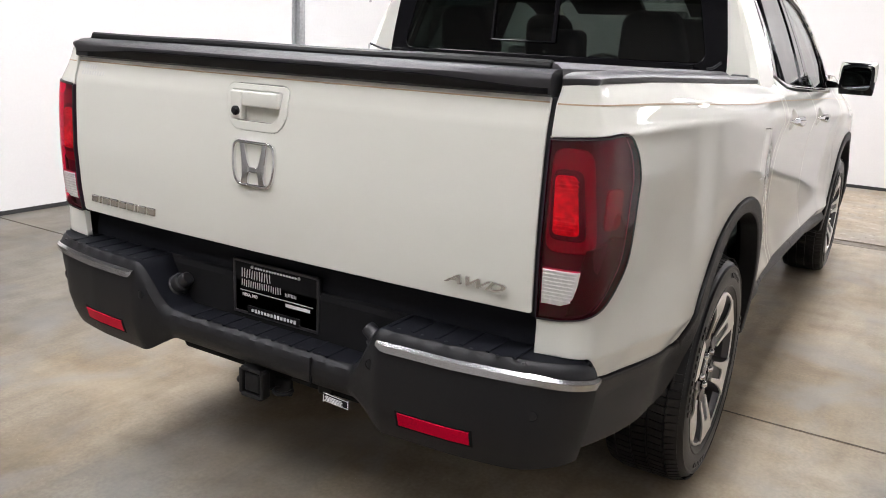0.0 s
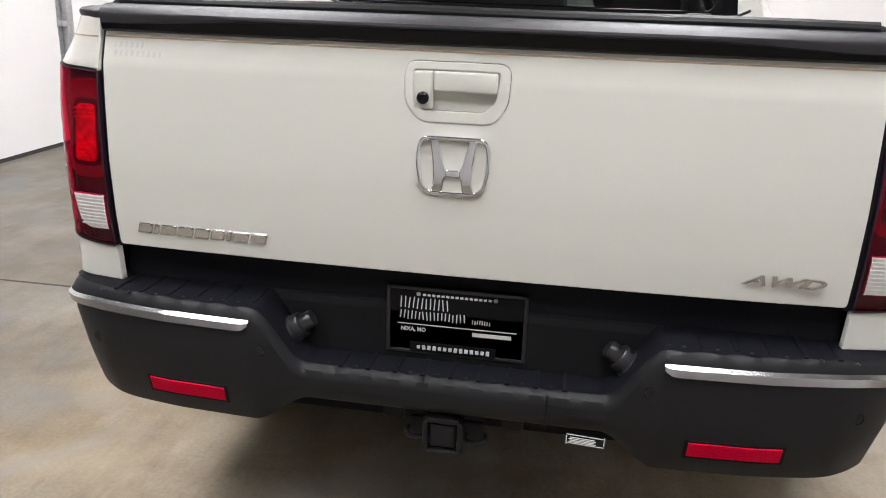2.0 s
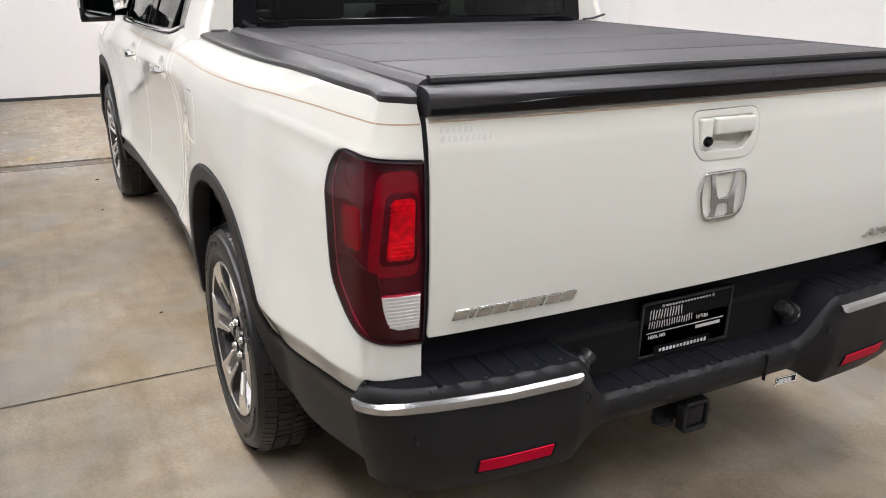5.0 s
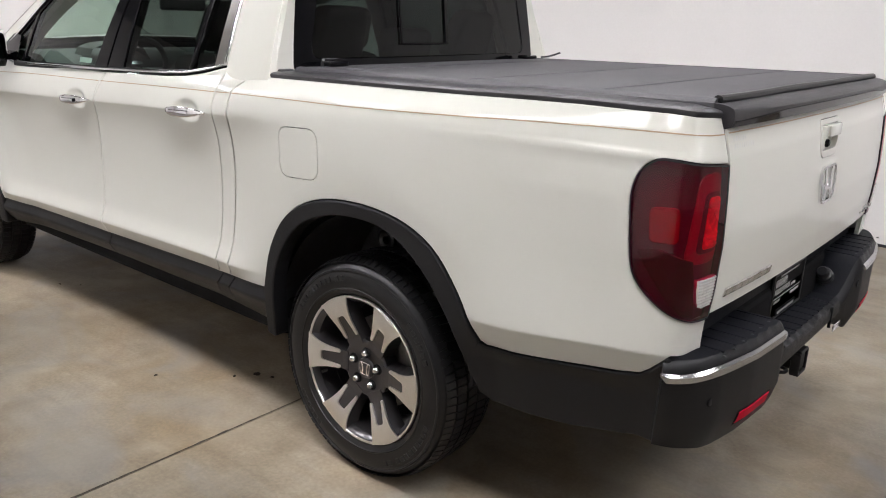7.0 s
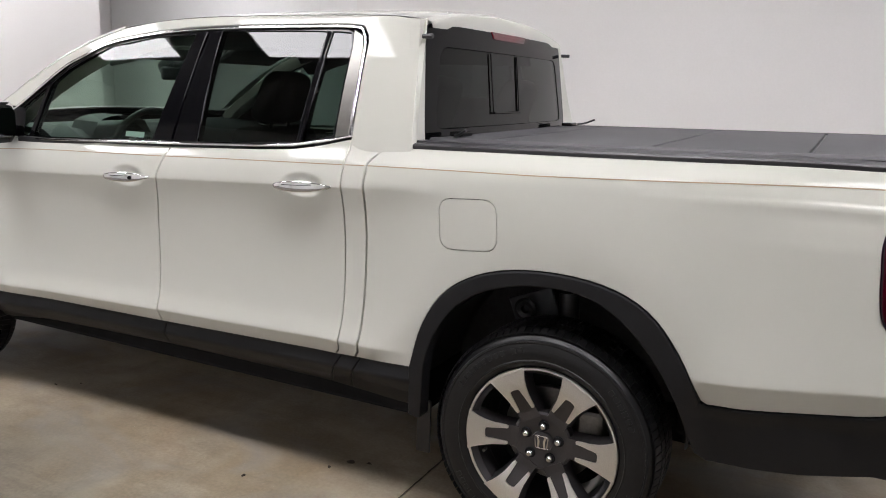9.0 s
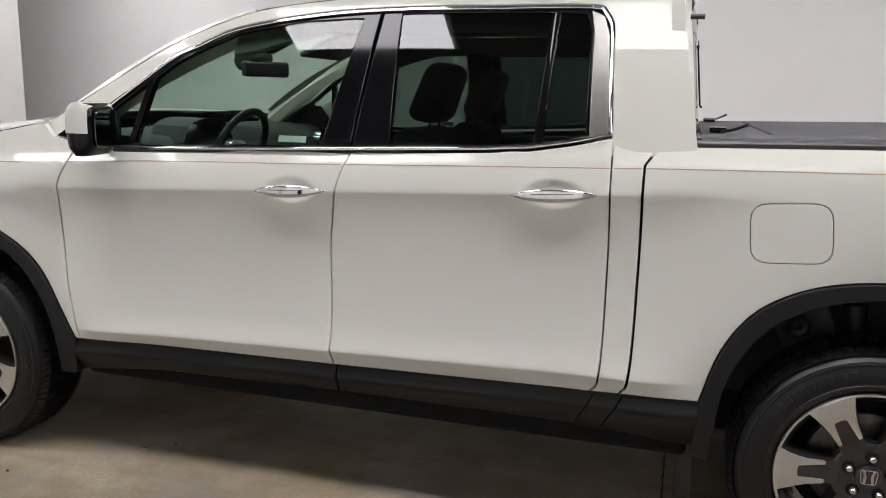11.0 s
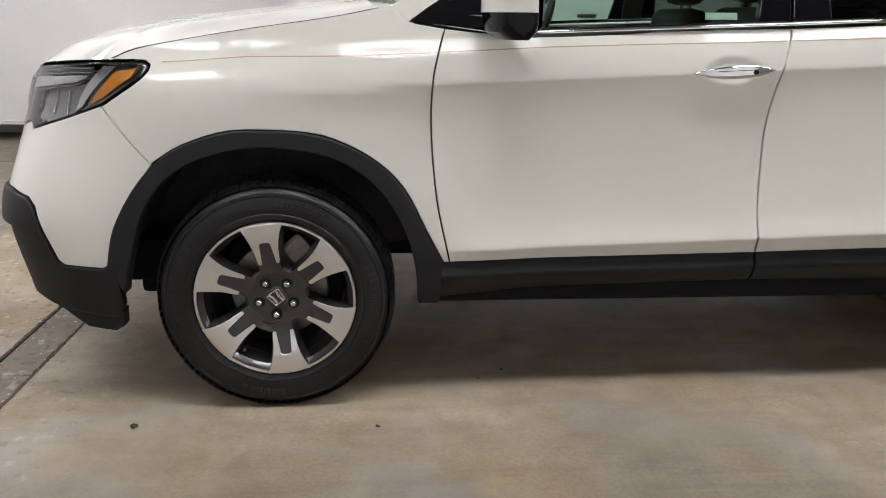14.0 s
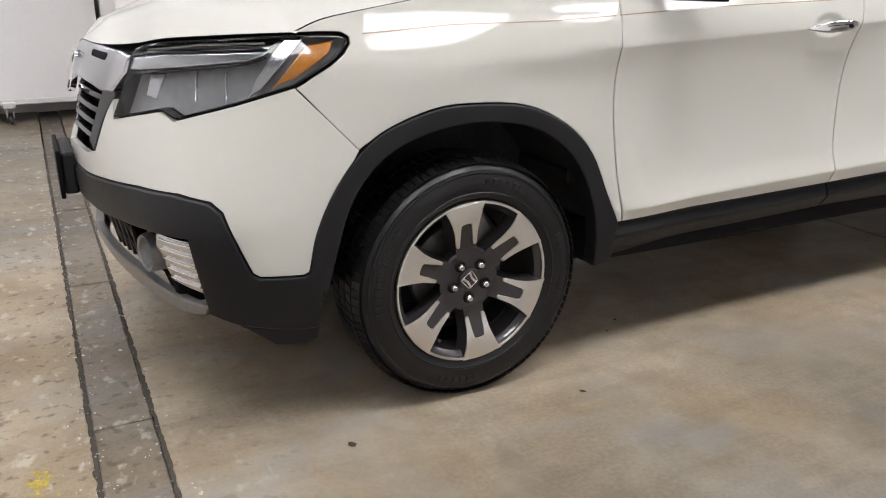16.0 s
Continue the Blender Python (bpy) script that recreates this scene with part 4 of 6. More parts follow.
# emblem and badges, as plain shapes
RING = [(OFF + a, b) for a, b in ((-.069, 1.1005), (.069, 1.1005), (.075, 1.048), (.062, .984), (-.062, .984), (-.075, 1.048))]
ring = rounded(RING, .030, 8)
hole = [tuple(p) for p in shrunk(np.array(ring)[::-1], .0072)]
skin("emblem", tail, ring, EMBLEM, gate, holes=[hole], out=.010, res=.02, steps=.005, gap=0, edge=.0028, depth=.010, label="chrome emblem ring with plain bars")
for d in (1, -1):
    bar = [(OFF + d * a, b) for a, b in [(.0465, 1.0950), (.0310, 1.0955)] + curve_through([(.0310, 1.0955), (.0245, 1.066), (.0185, 1.044), (.0135, 1.0345)], 3)[1:] + [(.0135, 1.0215), (.0175, 1.012), (.0200, .9915), (.0420, .9900), (.0385, 1.012), (.0395, 1.045)]]
    skin("emblem_bar", tail, bar, EMBLEM, gate, out=.009, res=.02, steps=.005, gap=0, edge=.0030, depth=.009)
skin("emblem_bar", tail, [(OFF + a, b) for a, b in ((-.0140, 1.0345), (.0140, 1.0345), (.0140, 1.0215), (-.0140, 1.0215))], EMBLEM, gate, out=.0082, res=.02, steps=.005, gap=0, edge=.002, depth=.008)
# the model badge as plain slanted blocks
x = .7135
for w in (.034, .012, .037, .037, .034, .031, .012, .036, .036):
    lean = lambda a, b: (x - a - .30 * b, .8425 + b)
    skin("badge_bar", tail, rounded([lean(0, 0), lean(w, 0), lean(w, .0235), lean(0, .0235)], .003, 3), BADGE, gate, out=.006, res=.03, steps=.008, gap=0, edge=.0045, depth=.006)
    x -= w + .0040


def lettering(name, text, size, mat, parent, m, extrude=.002):
    """Words in the built-in font, as a mesh."""
    cu = bpy.data.curves.new(name, "FONT")
    cu.offset = .03 * size
    cu.body, cu.size, cu.extrude, cu.align_x, cu.resolution_u = text, size, extrude, "CENTER", 3
    tmp = bpy.data.objects.new("tmp", cu)
    scene.collection.objects.link(tmp)
    me = bpy.data.meshes.new_from_object(tmp.evaluated_get(bpy.context.evaluated_depsgraph_get()))
    bpy.data.objects.remove(tmp)
    bpy.data.curves.remove(cu)
    me.transform(m)
    return part(name, me, mat, parent)


awd = Matrix(((0, 0, -1, -1.066), (-1.72, -.62, 0, -.632), (0, .80, 0, .8500), (0, 0, 0, 1)))
lettering("badge_lettering", "AWD", .034, BADGE, gate, awd, .003)

# tail lamps: housing, prisms and a clear red lens
for d in (1, -1):
    house = skin("tail_lamp", body, LAMP, REDDEEP, truck, side=d, out=-.014, depth=.04, res=.03, gap=.0003, label="dark red tail lamp with a white reversing light")
    skin("lamp_lens", body, LAMP, REDLENS, house, side=d, out=.004, depth=.014, res=.025, gap=.0015, edge=.005)
    skin("lamp_rim", body, LAMP, REDDARK, house, side=d, holes=[[tuple(q) for q in shrunk(np.array(LAMP) if area(np.array(LAMP)) > 0 else np.array(LAMP)[::-1], .0028)]], out=.0046, depth=.016, res=.03, gap=.001, edge=.002)
    skin("brake_frame", body, rounded([(-1.140, .952), (-1.138, 1.172), (-1.048, 1.168), (-1.022, .955)], .03), REDPRISM, house, side=d, out=-.010, depth=.006, res=.02, steps=.01, gap=0)
    skin("prism_rim", body, rounded([(-1.132, .980), (-1.134, 1.128), (-1.068, 1.128), (-1.050, .980)], .02), REDDEEP, house, side=d, out=-.007, depth=.006, res=.02, steps=.01, gap=0)
    prism = skin("brake_prism", body, rounded([(-1.124, .992), (-1.128, 1.116), (-1.080, 1.116), (-1.066, .992)], .012), REDGLOW, house, side=d, out=-.003, depth=.004, res=.015, steps=.01, gap=0)
    for z in (1.000, 1.009, 1.018, 1.027, 1.086, 1.095, 1.104):
        skin("prism_rib", body, [(-1.122, z), (-1.122, z + .004), (-1.078, z + .004), (-1.074, z)], REDGLOW, prism, side=d, out=-.0012, depth=.003, res=.04, steps=.02, gap=0, edge=.001)
    skin("side_prism", body, rounded([(-1.010, 1.0), (-1.005, 1.092), (-.920, 1.085), (-.927, .994)], .02), SIDERED, house, side=d, out=-.008, depth=.006, res=.02, steps=.01)
    skin("side_cap", body, [(-1.085, .812), (-1.050, .966), (-.960, .986), (-.900, .976), (-.922, .938), (-.980, .868), (-1.035, .822)], REDDARK, house, side=d, out=-.006, depth=.008, res=.03, steps=.012)
    white = skin("reversing_light", body, [(-1.139, .838), (-1.139, .922), (-1.056, .922), (-1.0545, .915), (-1.060, .880), (-1.066, .858), (-1.076, .845), (-1.092, .838)], WHITELENS, house, side=d, out=.0055, depth=.012, res=.02, steps=.01, label="ribbed white reversing light")
    for z in np.arange(.850, .920, .008):
        skin("rib", body, [(-1.135, z), (-1.135, z + .004), (-1.070 + .12 * (z - .87), z + .004), (-1.070 + .12 * (z - .87), z)], WHITELENS, white, side=d, out=.0075, depth=.004, res=.04, steps=.02, gap=0, edge=.001)

# rear bumper, swept round the corners


def rear_outline(s):
    """Plan of the bumper's face: place and outward normal at s."""
    x, y = np.interp(s, ARC, PLAN[:, 0]), np.interp(s, ARC, PLAN[:, 1])
    tx, ty = np.interp(s, ARC, TAN[:, 0]), np.interp(s, ARC, TAN[:, 1])
    n = math.hypot(tx, ty)
    return Vector((x, y, 0)), Vector((-ty / n, tx / n, 0))


def bumper_out(s):
    y = s - S_REAR
    return float(np.interp(y, [0, .32, .425, .62, .78, .86, .93, 1.0], [.034, .036, .070, .066, .049, .034, .016, .004]))


def bumper_top(s):
    y = s - S_REAR
    return .586 + .129 * float(step(.316, .430, y)) - .022 * float(step(.88, .95, y))


def bumper_low(s):
    y = s - S_REAR
    return .500 - .051 * float(step(.32, .43, y)) + .018 * float(step(.72, .90, y))


def bumper_at(s, z, extra=0.0):
    """The bumper's face at s and height z."""
    p, n = rear_outline(s)
    lo, hi = bumper_low(s), bumper_top(s)
    k = min(max((z - lo) / (hi - lo), 0), 1)
    o = bumper_out(s) + extra - .030 * max(0, .35 - k) ** 1.5 / .2 - .014 * max(0, k - .88) / .12
    o -= float(step(.76, .90, s - S_REAR)) * float(np.interp(z, [.43, .47, .52, .57, .62, .68], [.006, .022, .030, .024, .012, 0]))
    return p + n * o + Vector((0, 0, z))


secs = []
for s in np.concatenate([np.linspace(S_REAR, S_REAR + .28, 42), np.linspace(S_REAR + .29, S_REAR + .42, 14), np.linspace(S_REAR + .43, S_REAR + .92, 56)]):
    lo, hi = bumper_low(s), bumper_top(s)
    p, n = rear_outline(s)
    back = p + n * -.10
    if s - S_REAR < .75:
        back = Vector((-.985, p.y, 0))
    zs = [lo, lo + .012, lo + .04, min(lo + .09, hi - .04), lo + (hi - lo) * .7, hi - .022, hi - .006]
    sec = [back + Vector((0, 0, lo + .01))] + [bumper_at(s, z) for z in zs]
    y = s - S_REAR
    wave = .005 * math.cos(2 * math.pi * (y - .028) / .06) * (1 - float(step(.24, .28, y))) + .004 * math.cos(2 * math.pi * (y - .467) / .064) * float(step(.43, .46, y)) * (1 - float(step(.74, .80, y)))
    lip = bumper_at(s, hi, -.006 + wave)
    d = (back - lip)
    d.z = 0
    into = d.normalized()
    sec += [lip + Vector((0, 0, .0035)), lip + into * .006 + Vector((0, 0, .0050)), lip + into * .012 + Vector((0, 0, .0030)), lip + into * .018 + Vector((0, 0, -.001)), back + Vector((0, 0, hi + .002)), back + Vector((0, 0, hi - .02))]
    secs.append(sec)
full = [[Vector((q.x, -q.y, q.z)) for q in sec] for sec in secs[:0:-1]] + secs
pads = [(sec[-6] + Vector((0, 0, .0018)), sec[-6] * .5 + sec[-2] * .5 + Vector((0, 0, .0022)), sec[-2] + Vector((0, 0, .0018))) for sec in full]
bumper = part("rear_bumper", loft(full, closed=True), PLASTIC, truck, "black textured plastic rear bumper with steps", True)
part("plate_panel", loft([[(-.985 - .006 * (1 - (y / .8) ** 2), y, .56), (-.994, y, .62), (-.994, y, .74), (-.982, y, .80), (-.96, y, .80), (-.96, y, .56)] for y in np.linspace(-.775, .775, 16)], closed=True), RECESS, bumper, "", True)
for d in (1, -1):
    sgn = lambda v: (v[0], d * v[1], v[2])
    rows = []
    for s in np.linspace(S_REAR + .425, S_REAR + .925, 40):
        y = s - S_REAR
        top = .696 - .012 * max(0, y - .80) / .15
        tall = .026 * min(1, (y - .42) / .03 + .3) * min(1, (.925 - y) / .012 + .3)
        rows.append([sgn(bumper_at(s, top - tall, .0018)), sgn(bumper_at(s, top - tall * .85, .0070)), sgn(bumper_at(s, top - tall * .25, .0070)), sgn(bumper_at(s, top, .0018))])
    part("chrome_strip", loft(rows, caps=False), STRIPCHROME, bumper, "chrome strip along the bumper corner", True)
    rows = []
    for s in np.linspace(S_REAR + .487, S_REAR + .668, 8):
        rows.append([sgn(bumper_at(s, z, e)) for z, e in ((.494, -.004), (.497, .003), (.530, .003), (.534, -.004))])
    part("reflector_frame", loft([[sgn(bumper_at(s, z, e)) for z, e in ((.489, -.002), (.491, .0010), (.536, .0010), (.538, -.002))] for s in np.linspace(S_REAR + .480, S_REAR + .675, 8)], caps=False), DARK, bumper, "", True)
    part("reflector", loft(rows, caps=False), REDBRIGHT, bumper, "red rectangular reflector", True)
    for y, z in ((.405, .628), (.80, .60)):
        c = bumper_at(S_REAR + y, z)
        _, n = rear_outline(S_REAR + y)
        bm = lathe([(0, .001), (.009, .001), (.0105, 0), (.011, -.004)], 18, "x")
        m = Matrix.Translation(Vector(sgn(c))) @ (-Vector(sgn(n))).to_track_quat("-X", "Z").to_matrix().to_4x4()
        bmesh.ops.transform(bm, matrix=m, verts=bm.verts)
        part("parking_sensor", bm, PLASTIC, bumper, "", True)
        bm = lathe([(.0115, -.004), (.0115, .0005), (.0128, .0005), (.013, -.004)], 18, "x")
        bmesh.ops.transform(bm, matrix=m, verts=bm.verts)
        part("sensor_ring", bm, DARK, bumper, "", True)
    for y in np.linspace(.435, .755, 6):
        part("tread_rib", box((.100, .011, .005), (-1.050 + .012 * max(0, y - .6) / .2, d * y, .7200), .002), RECESS, bumper)
        part("tread_stud", lathe([(0, .004), (.004, .003), (.0055, 0)], 8, "z", (-1.100, d * (y + .027), .7180)), SATIN, bumper)
    # socket of the trailer wiring in the slanted cheek
    bm = lathe([(0, -.030), (.016, -.030), (.019, -.026), (.020, -.004), (.027, -.002), (.029, .002), (.029, .02), (.032, .022), (.034, .03)], 24, "y")
    bmesh.ops.transform(bm, matrix=Matrix.Translation((-1.03, d * .345, .655)) @ Matrix.Rotation(radians(-35 if d > 0 else 215), 4, "X"), verts=bm.verts)
    part("socket", bm, SATIN, bumper, "round black trailer socket", True)
part("step_pad", loft(pads, caps=False), RECESS, bumper, "smooth blue-black step pads", True)
part("pad_seam", box((.010, .003, .076), (-1.108, -.205, .548), .001), DARK, bumper)
for y in np.linspace(-.24, .24, 9):
    part("tread_rib", box((.085, .011, .005), (-1.048, y, .5905), .002), RECESS, bumper)
    part("tread_stud", lathe([(0, .004), (.004, .003), (.0055, 0)], 8, "z", (-1.082, y + .028, .5890)), PLASTIC, bumper)
tag_ = part("warning_label", box((.002, .080, .022), (-1.112, -.290, .494), .0005, turn=Matrix.Rotation(radians(3), 4, "X")), PLATE, bumper, "small black and white printed label")
for dz, dy, w in ((.0098, 0, .078), (-.0098, 0, .078), (.004, .006, .050), (.0005, .006, .056), (-.003, .006, .050), (-.0062, .006, .056)):
    part("label_line", box((.001, w, .0018), (-1.1135, -.290 + dy, .494 + dz), .0003, turn=Matrix.Rotation(radians(3), 4, "X")), INK, tag_)

for dy in (.0385, -.0385):
    part("label_line", box((.001, .0018, .020), (-1.1135, -.290 + dy, .494 - .05 * dy), .0003), INK, tag_)

# plate holder with a dealer plate
plate = part("licence_plate", box((.010, .308, .156), (-1.005, .004, .682), .004), PLATE, truck, "black dealer plate with white printing")
for y0, y1, z0, z1 in ((-.150, -.142, .604, .76), (.150, .158, .604, .76), (-.15, .158, .752, .76), (-.15, .158, .604, .612)):
    part("plate_frame", box((.008, y1 - y0, z1 - z0), (-1.010, (y0 + y1) / 2, (z0 + z1) / 2), .002), SATIN, plate)


def ink(y, z, w, h, slant=.0):
    part("print_bar", box((.0012, w, h), (-1.0106, y, z), .0003, turn=Matrix.Rotation(radians(slant), 4, "X")), INK, plate)


rng = random.Random(5)
for n, z, h, w, y0 in ((6, .722, .027, .0185, .130), (9, .6935, .020, .0165, .130), (4, .689, .010, .0105, -.030)):
    for k in range(n):
        tilt = rng.uniform(-7, 7)
        for side in (.20, .72):
            ink(y0 - (k + side) * w, z + rng.uniform(-.0012, .0012), .0024, h * rng.uniform(.88, 1.0), tilt)
ink(.003, .672, .262, .0022)
ink(-.075, .660, .085, .009)
for k in range(15):
    ink(.075 - k * .0102, .742, .007, .005, rng.uniform(-15, 15))
part("holder_tab", box((.004, .190, .026), (-1.012, .01, .619), .002), PLATE, plate)
for k in range(14):
    ink(.085 - k * .0118, .620, .0075, .011 * rng.uniform(.7, 1), rng.uniform(-10, 10))
for k in list(plate.children)[-14:]:
    k.location.x = -.0040
lettering("town_lettering", "NIXA, MO", .0125, INK, plate, Matrix(((0, 0, -1, -1.0106), (-1, 0, 0, .098), (0, 1, 0, .656), (0, 0, 0, 1))), .0006)
for y in (.088, -.080):
    part("screw", lathe([(0, -.003), (.004, -.0025), (.005, 0)], 10, "x", (-1.0105, y, .743)), SCREW, plate, "", True)

# tow hitch
hitch = part("tow_hitch", tube([(-.78, -.42, .44), (-.78, .42, .44)], .032, 12), HITCHBLACK, truck, "black steel tow hitch receiver", True)
bm = box((.26, .056, .056), (-.965, .012, .452), .006)
part("receiver_tube", bm, HITCHBLACK, hitch)
for dy, dz, sy, sz in ((.038, 0, .012, .074), (-.038, 0, .012, .074), (0, .038, .074, .012), (0, -.038, .074, .012)):
    part("receiver_collar", box((.03, sy, sz), (-1.085, .012 + dy, .452 + dz), .004), HITCHBLACK, hitch)
bmesh_hole = box((.01, .05, .05), (-1.089, .012, .452), .003)
part("receiver_mouth", bmesh_hole, DARK, hitch)
part("safety_chain_plate", box((.014, .17, .05), (-1.03, .012, .436), .006), HITCHBLACK, hitch)
for d in (1, -1):
    part("chain_loop", tube([(-1.045 + .024 * math.cos(a), .012 + d * (.066 + .024 * math.sin(a)), .430) for a in np.linspace(0, 6.2, 14)], .006), HITCHBLACK, hitch, "", True)
    part("hitch_bracket", box((.02, .05, .13), (-.95, .012 + d * .14, .47), .006), HITCHBLACK, hitch)

# bed rails and cover
for d in (1, -1):
    rows = []
    for s in np.concatenate([np.linspace(.552, -.90, 23), np.linspace(-.93, -1.138, 14)]):
        zt = float(np.interp(s, [-1.15, -1.1, -.684, .01, .57], [1.296, 1.299, 1.300, 1.284, 1.270]))
        p = Vector(body(np.array([s]), np.array([zt]), .002)[0])
        q = Vector((max(p.x, -.945), .768, 0))
        n = Vector((q.x - p.x, q.y - p.y, 0)).normalized()
        lift = lambda v, z: (v.x, d * v.y, z)
        rows.append([lift(q, zt - .005), lift(q, zt + .016), lift(q - n * .006, zt + .019), lift(p + n * .020, zt + .016), lift(p + n * .005, zt + .013), lift(p - n * .001, zt + .009), lift(p - n * .002, zt + .003), lift(p + n * .002, zt - .006)])
    part("bed_rail_cap", loft(rows, closed=True), RAILCAP, truck, "black plastic bed rail cap", True)
def cover_z(x):
    return 1.334 - .022 * (x + 1)


cover = part("bed_cover", loft([[(x, -.755, cover_z(x) - .036), (x, -.755, cover_z(x) - .016), (x, .755, cover_z(x) - .016), (x, .755, cover_z(x) - .036)] for x in (-.96, .53)], closed=True), DARK, truck, "folding black vinyl bed cover")
XS = [-.985, -.668, -.222, .318, .525]
for a, b in zip(XS, XS[1:]):
    bm = box((b - a - .010, 1.440, .020), (0, 0, 0), .005, 3)
    for v in bm.verts:
        v.co.z += .0016 * math.cos(v.co.x / (b - a) * math.pi)
    bmesh.ops.transform(bm, matrix=Matrix.Translation(((a + b) / 2, 0, cover_z((a + b) / 2) - .010)) @ Matrix.Rotation(math.atan(.022), 4, "Y"), verts=bm.verts)
    part("cover_panel", bm, VINYL, cover, smooth=True)
    part("hinge_strip", box((.012, 1.440, .010), (b, 0, cover_z(b) - .012), .003), RUBBER, cover)
for d in (1, -1):
    part("cover_edge", loft([[(x, d * .722, cover_z(x) - .024), (x, d * .726, cover_z(x) - .002), (x, d * .737, cover_z(x) + .002), (x, d * .752, cover_z(x) - .001), (x, d * .764, cover_z(x) - .010), (x, d * .768, cover_z(x) - .030)] for x in np.linspace(-.985, .525, 9)], closed=True), VINYL, cover, "", True)
part("cover_seal", tube([(-.985, y, 1.329 + .001 * math.sin(9 * y)) for y in np.linspace(-.742, .742, 24)], .012, 10), RUBBER, cover, "rolled black rubber end seal", True)
for y in (.62, -.60):
    part("cover_clamp", box((.05, .09, .016), (.47, y, 1.312), .005), GLOSSBLACK, cover)
for y, dy in ((.69, .06), (-.70, -.06)):
    part("strap", tube(curve_through([(.46, y, 1.310), (.43, y + dy * .5, 1.316), (.39, y + dy, 1.334)], 5), .005, 6), SATIN, cover)

# greenhouse
WIN = [(2.745, 1.222), (2.46, 1.184), (2.03, 1.201)] + [(1.583, 1.218), (1.157, 1.236), (1.002, 1.247), (.886, 1.266), (.768, 1.294), (.790, 1.588)] + curve_through([(.795, 1.62), (.815, 1.655), (.864, 1.680), (1.127, 1.681), (1.543, 1.675), (1.826, 1.653), (2.079, 1.612), (2.224, 1.553), (2.329, 1.503), (2.537, 1.350), (2.745, 1.222)], 4)[:-1]
OUTER = [(.520, 1.235), (.778, 1.235), (.768, 1.294)] + WIN[9:] + [(2.745, 1.222), (2.66, 1.180), (2.84, 1.185), (2.88, 1.245), (2.80, 1.275)] + curve_through([(2.715, 1.328), (2.556, 1.422), (2.342, 1.548), (2.131, 1.636), (1.963, 1.680), (1.70, 1.708), (1.3, 1.718), (.78, 1.716), (.677, 1.709), (.60, 1.702)], 4) + [(.578, 1.60), (.548, 1.40)]
both("cab_side", cabin, OUTER, PAINT, truck, res=.03, depth=.03)
roof_edge = curve_through([(2.02, 1.667), (1.963, 1.680), (1.70, 1.708), (1.3, 1.718), (.78, 1.716), (.60, 1.702)], 5)


def roof_row(x, z, n=10):
    e = cabin(np.array([x]), np.array([z]))[0]
    return [(x + .08 * (1 - (abs(k) / n) ** 2) * float(step(1.5, 2.05, x)), e[1] * k / n, z + (.060 - .028 * float(step(1.4, 2.05, x))) * (1 - (abs(k) / n) ** 2.2)) for k in range(-n, n + 1)]


bm = loft([roof_row(x, z) for x, z in roof_edge], caps=False)
part("roof", bm, PAINT, truck, "", True)
end = roof_row(*roof_edge[-1])
part("roof_lip", loft([end, [(x - .030, y, z - .010) for x, y, z in end], [(x - .034, y, z - .020) for x, y, z in end], [(x - .030, y * .985, 1.672 + .006 * (1 - (y / .72) ** 2)) for x, y, z in end]], caps=False), PAINT, truck, "", True)
bm = loft([[(x, y * .96, z - .035) for x, y, z in roof_row(x, z)] for x, z in roof_edge], caps=False)
part("headliner", bm, HEADLINER, truck, "", True)
for d in (1, -1):
    rows = []
    for x in np.linspace(.72, 2.10, 14):
        low = 1.585 - .075 * float(step(1.75, 2.10, x))
        e = lambda z, o: tuple(cabin(np.array([x]), np.array([z]), -o)[0] * (1, d, 1))
        rows.append([e(1.660, .060), e(low + .012, .050), e(low, .062), e(low + .012, .085), e(1.665, .16)])
    part("roof_rail_lining", loft(rows, caps=False), HEADLINER, truck, "", True)
    visor = box((.235, .44, .022), (2.165, d * .345, 1.608), .009, 3, turn=Matrix.Rotation(radians(25), 4, "Y"))
    part("sun_visor", visor, HEADLINER, truck, "", True)

FW = [(2.700, 1.228), (2.46, 1.196), (2.03, 1.213), (1.588, 1.230), (1.552, 1.663), (1.826, 1.641), (2.075, 1.600), (2.215, 1.542), (2.318, 1.492), (2.52, 1.345)]
RW = [(1.580, 1.230), (1.157, 1.248), (1.002, 1.259), (.892, 1.276), (.835, 1.290), (.850, 1.60), (.868, 1.655), (.90, 1.668), (1.127, 1.669), (1.543, 1.663)]
FG = [(2.415, 1.200), (2.03, 1.216), (1.690, 1.229), (1.612, 1.640), (1.826, 1.630), (2.065, 1.590), (2.205, 1.533), (2.300, 1.486), (2.375, 1.430)]
QG = [(2.640, 1.235), (2.445, 1.202), (2.405, 1.412), (2.51, 1.338)]
RG = [(1.455, 1.238), (1.157, 1.251), (1.000, 1.262), (.985, 1.655), (1.127, 1.657), (1.478, 1.655)]
RQ = [(.972, 1.268), (.890, 1.284), (.848, 1.295), (.862, 1.60), (.880, 1.650), (.958, 1.655)]
trim_in = [tuple(q) for q in shrunk(np.array(WIN) if area(np.array(WIN)) > 0 else np.array(WIN)[::-1], .0125)]
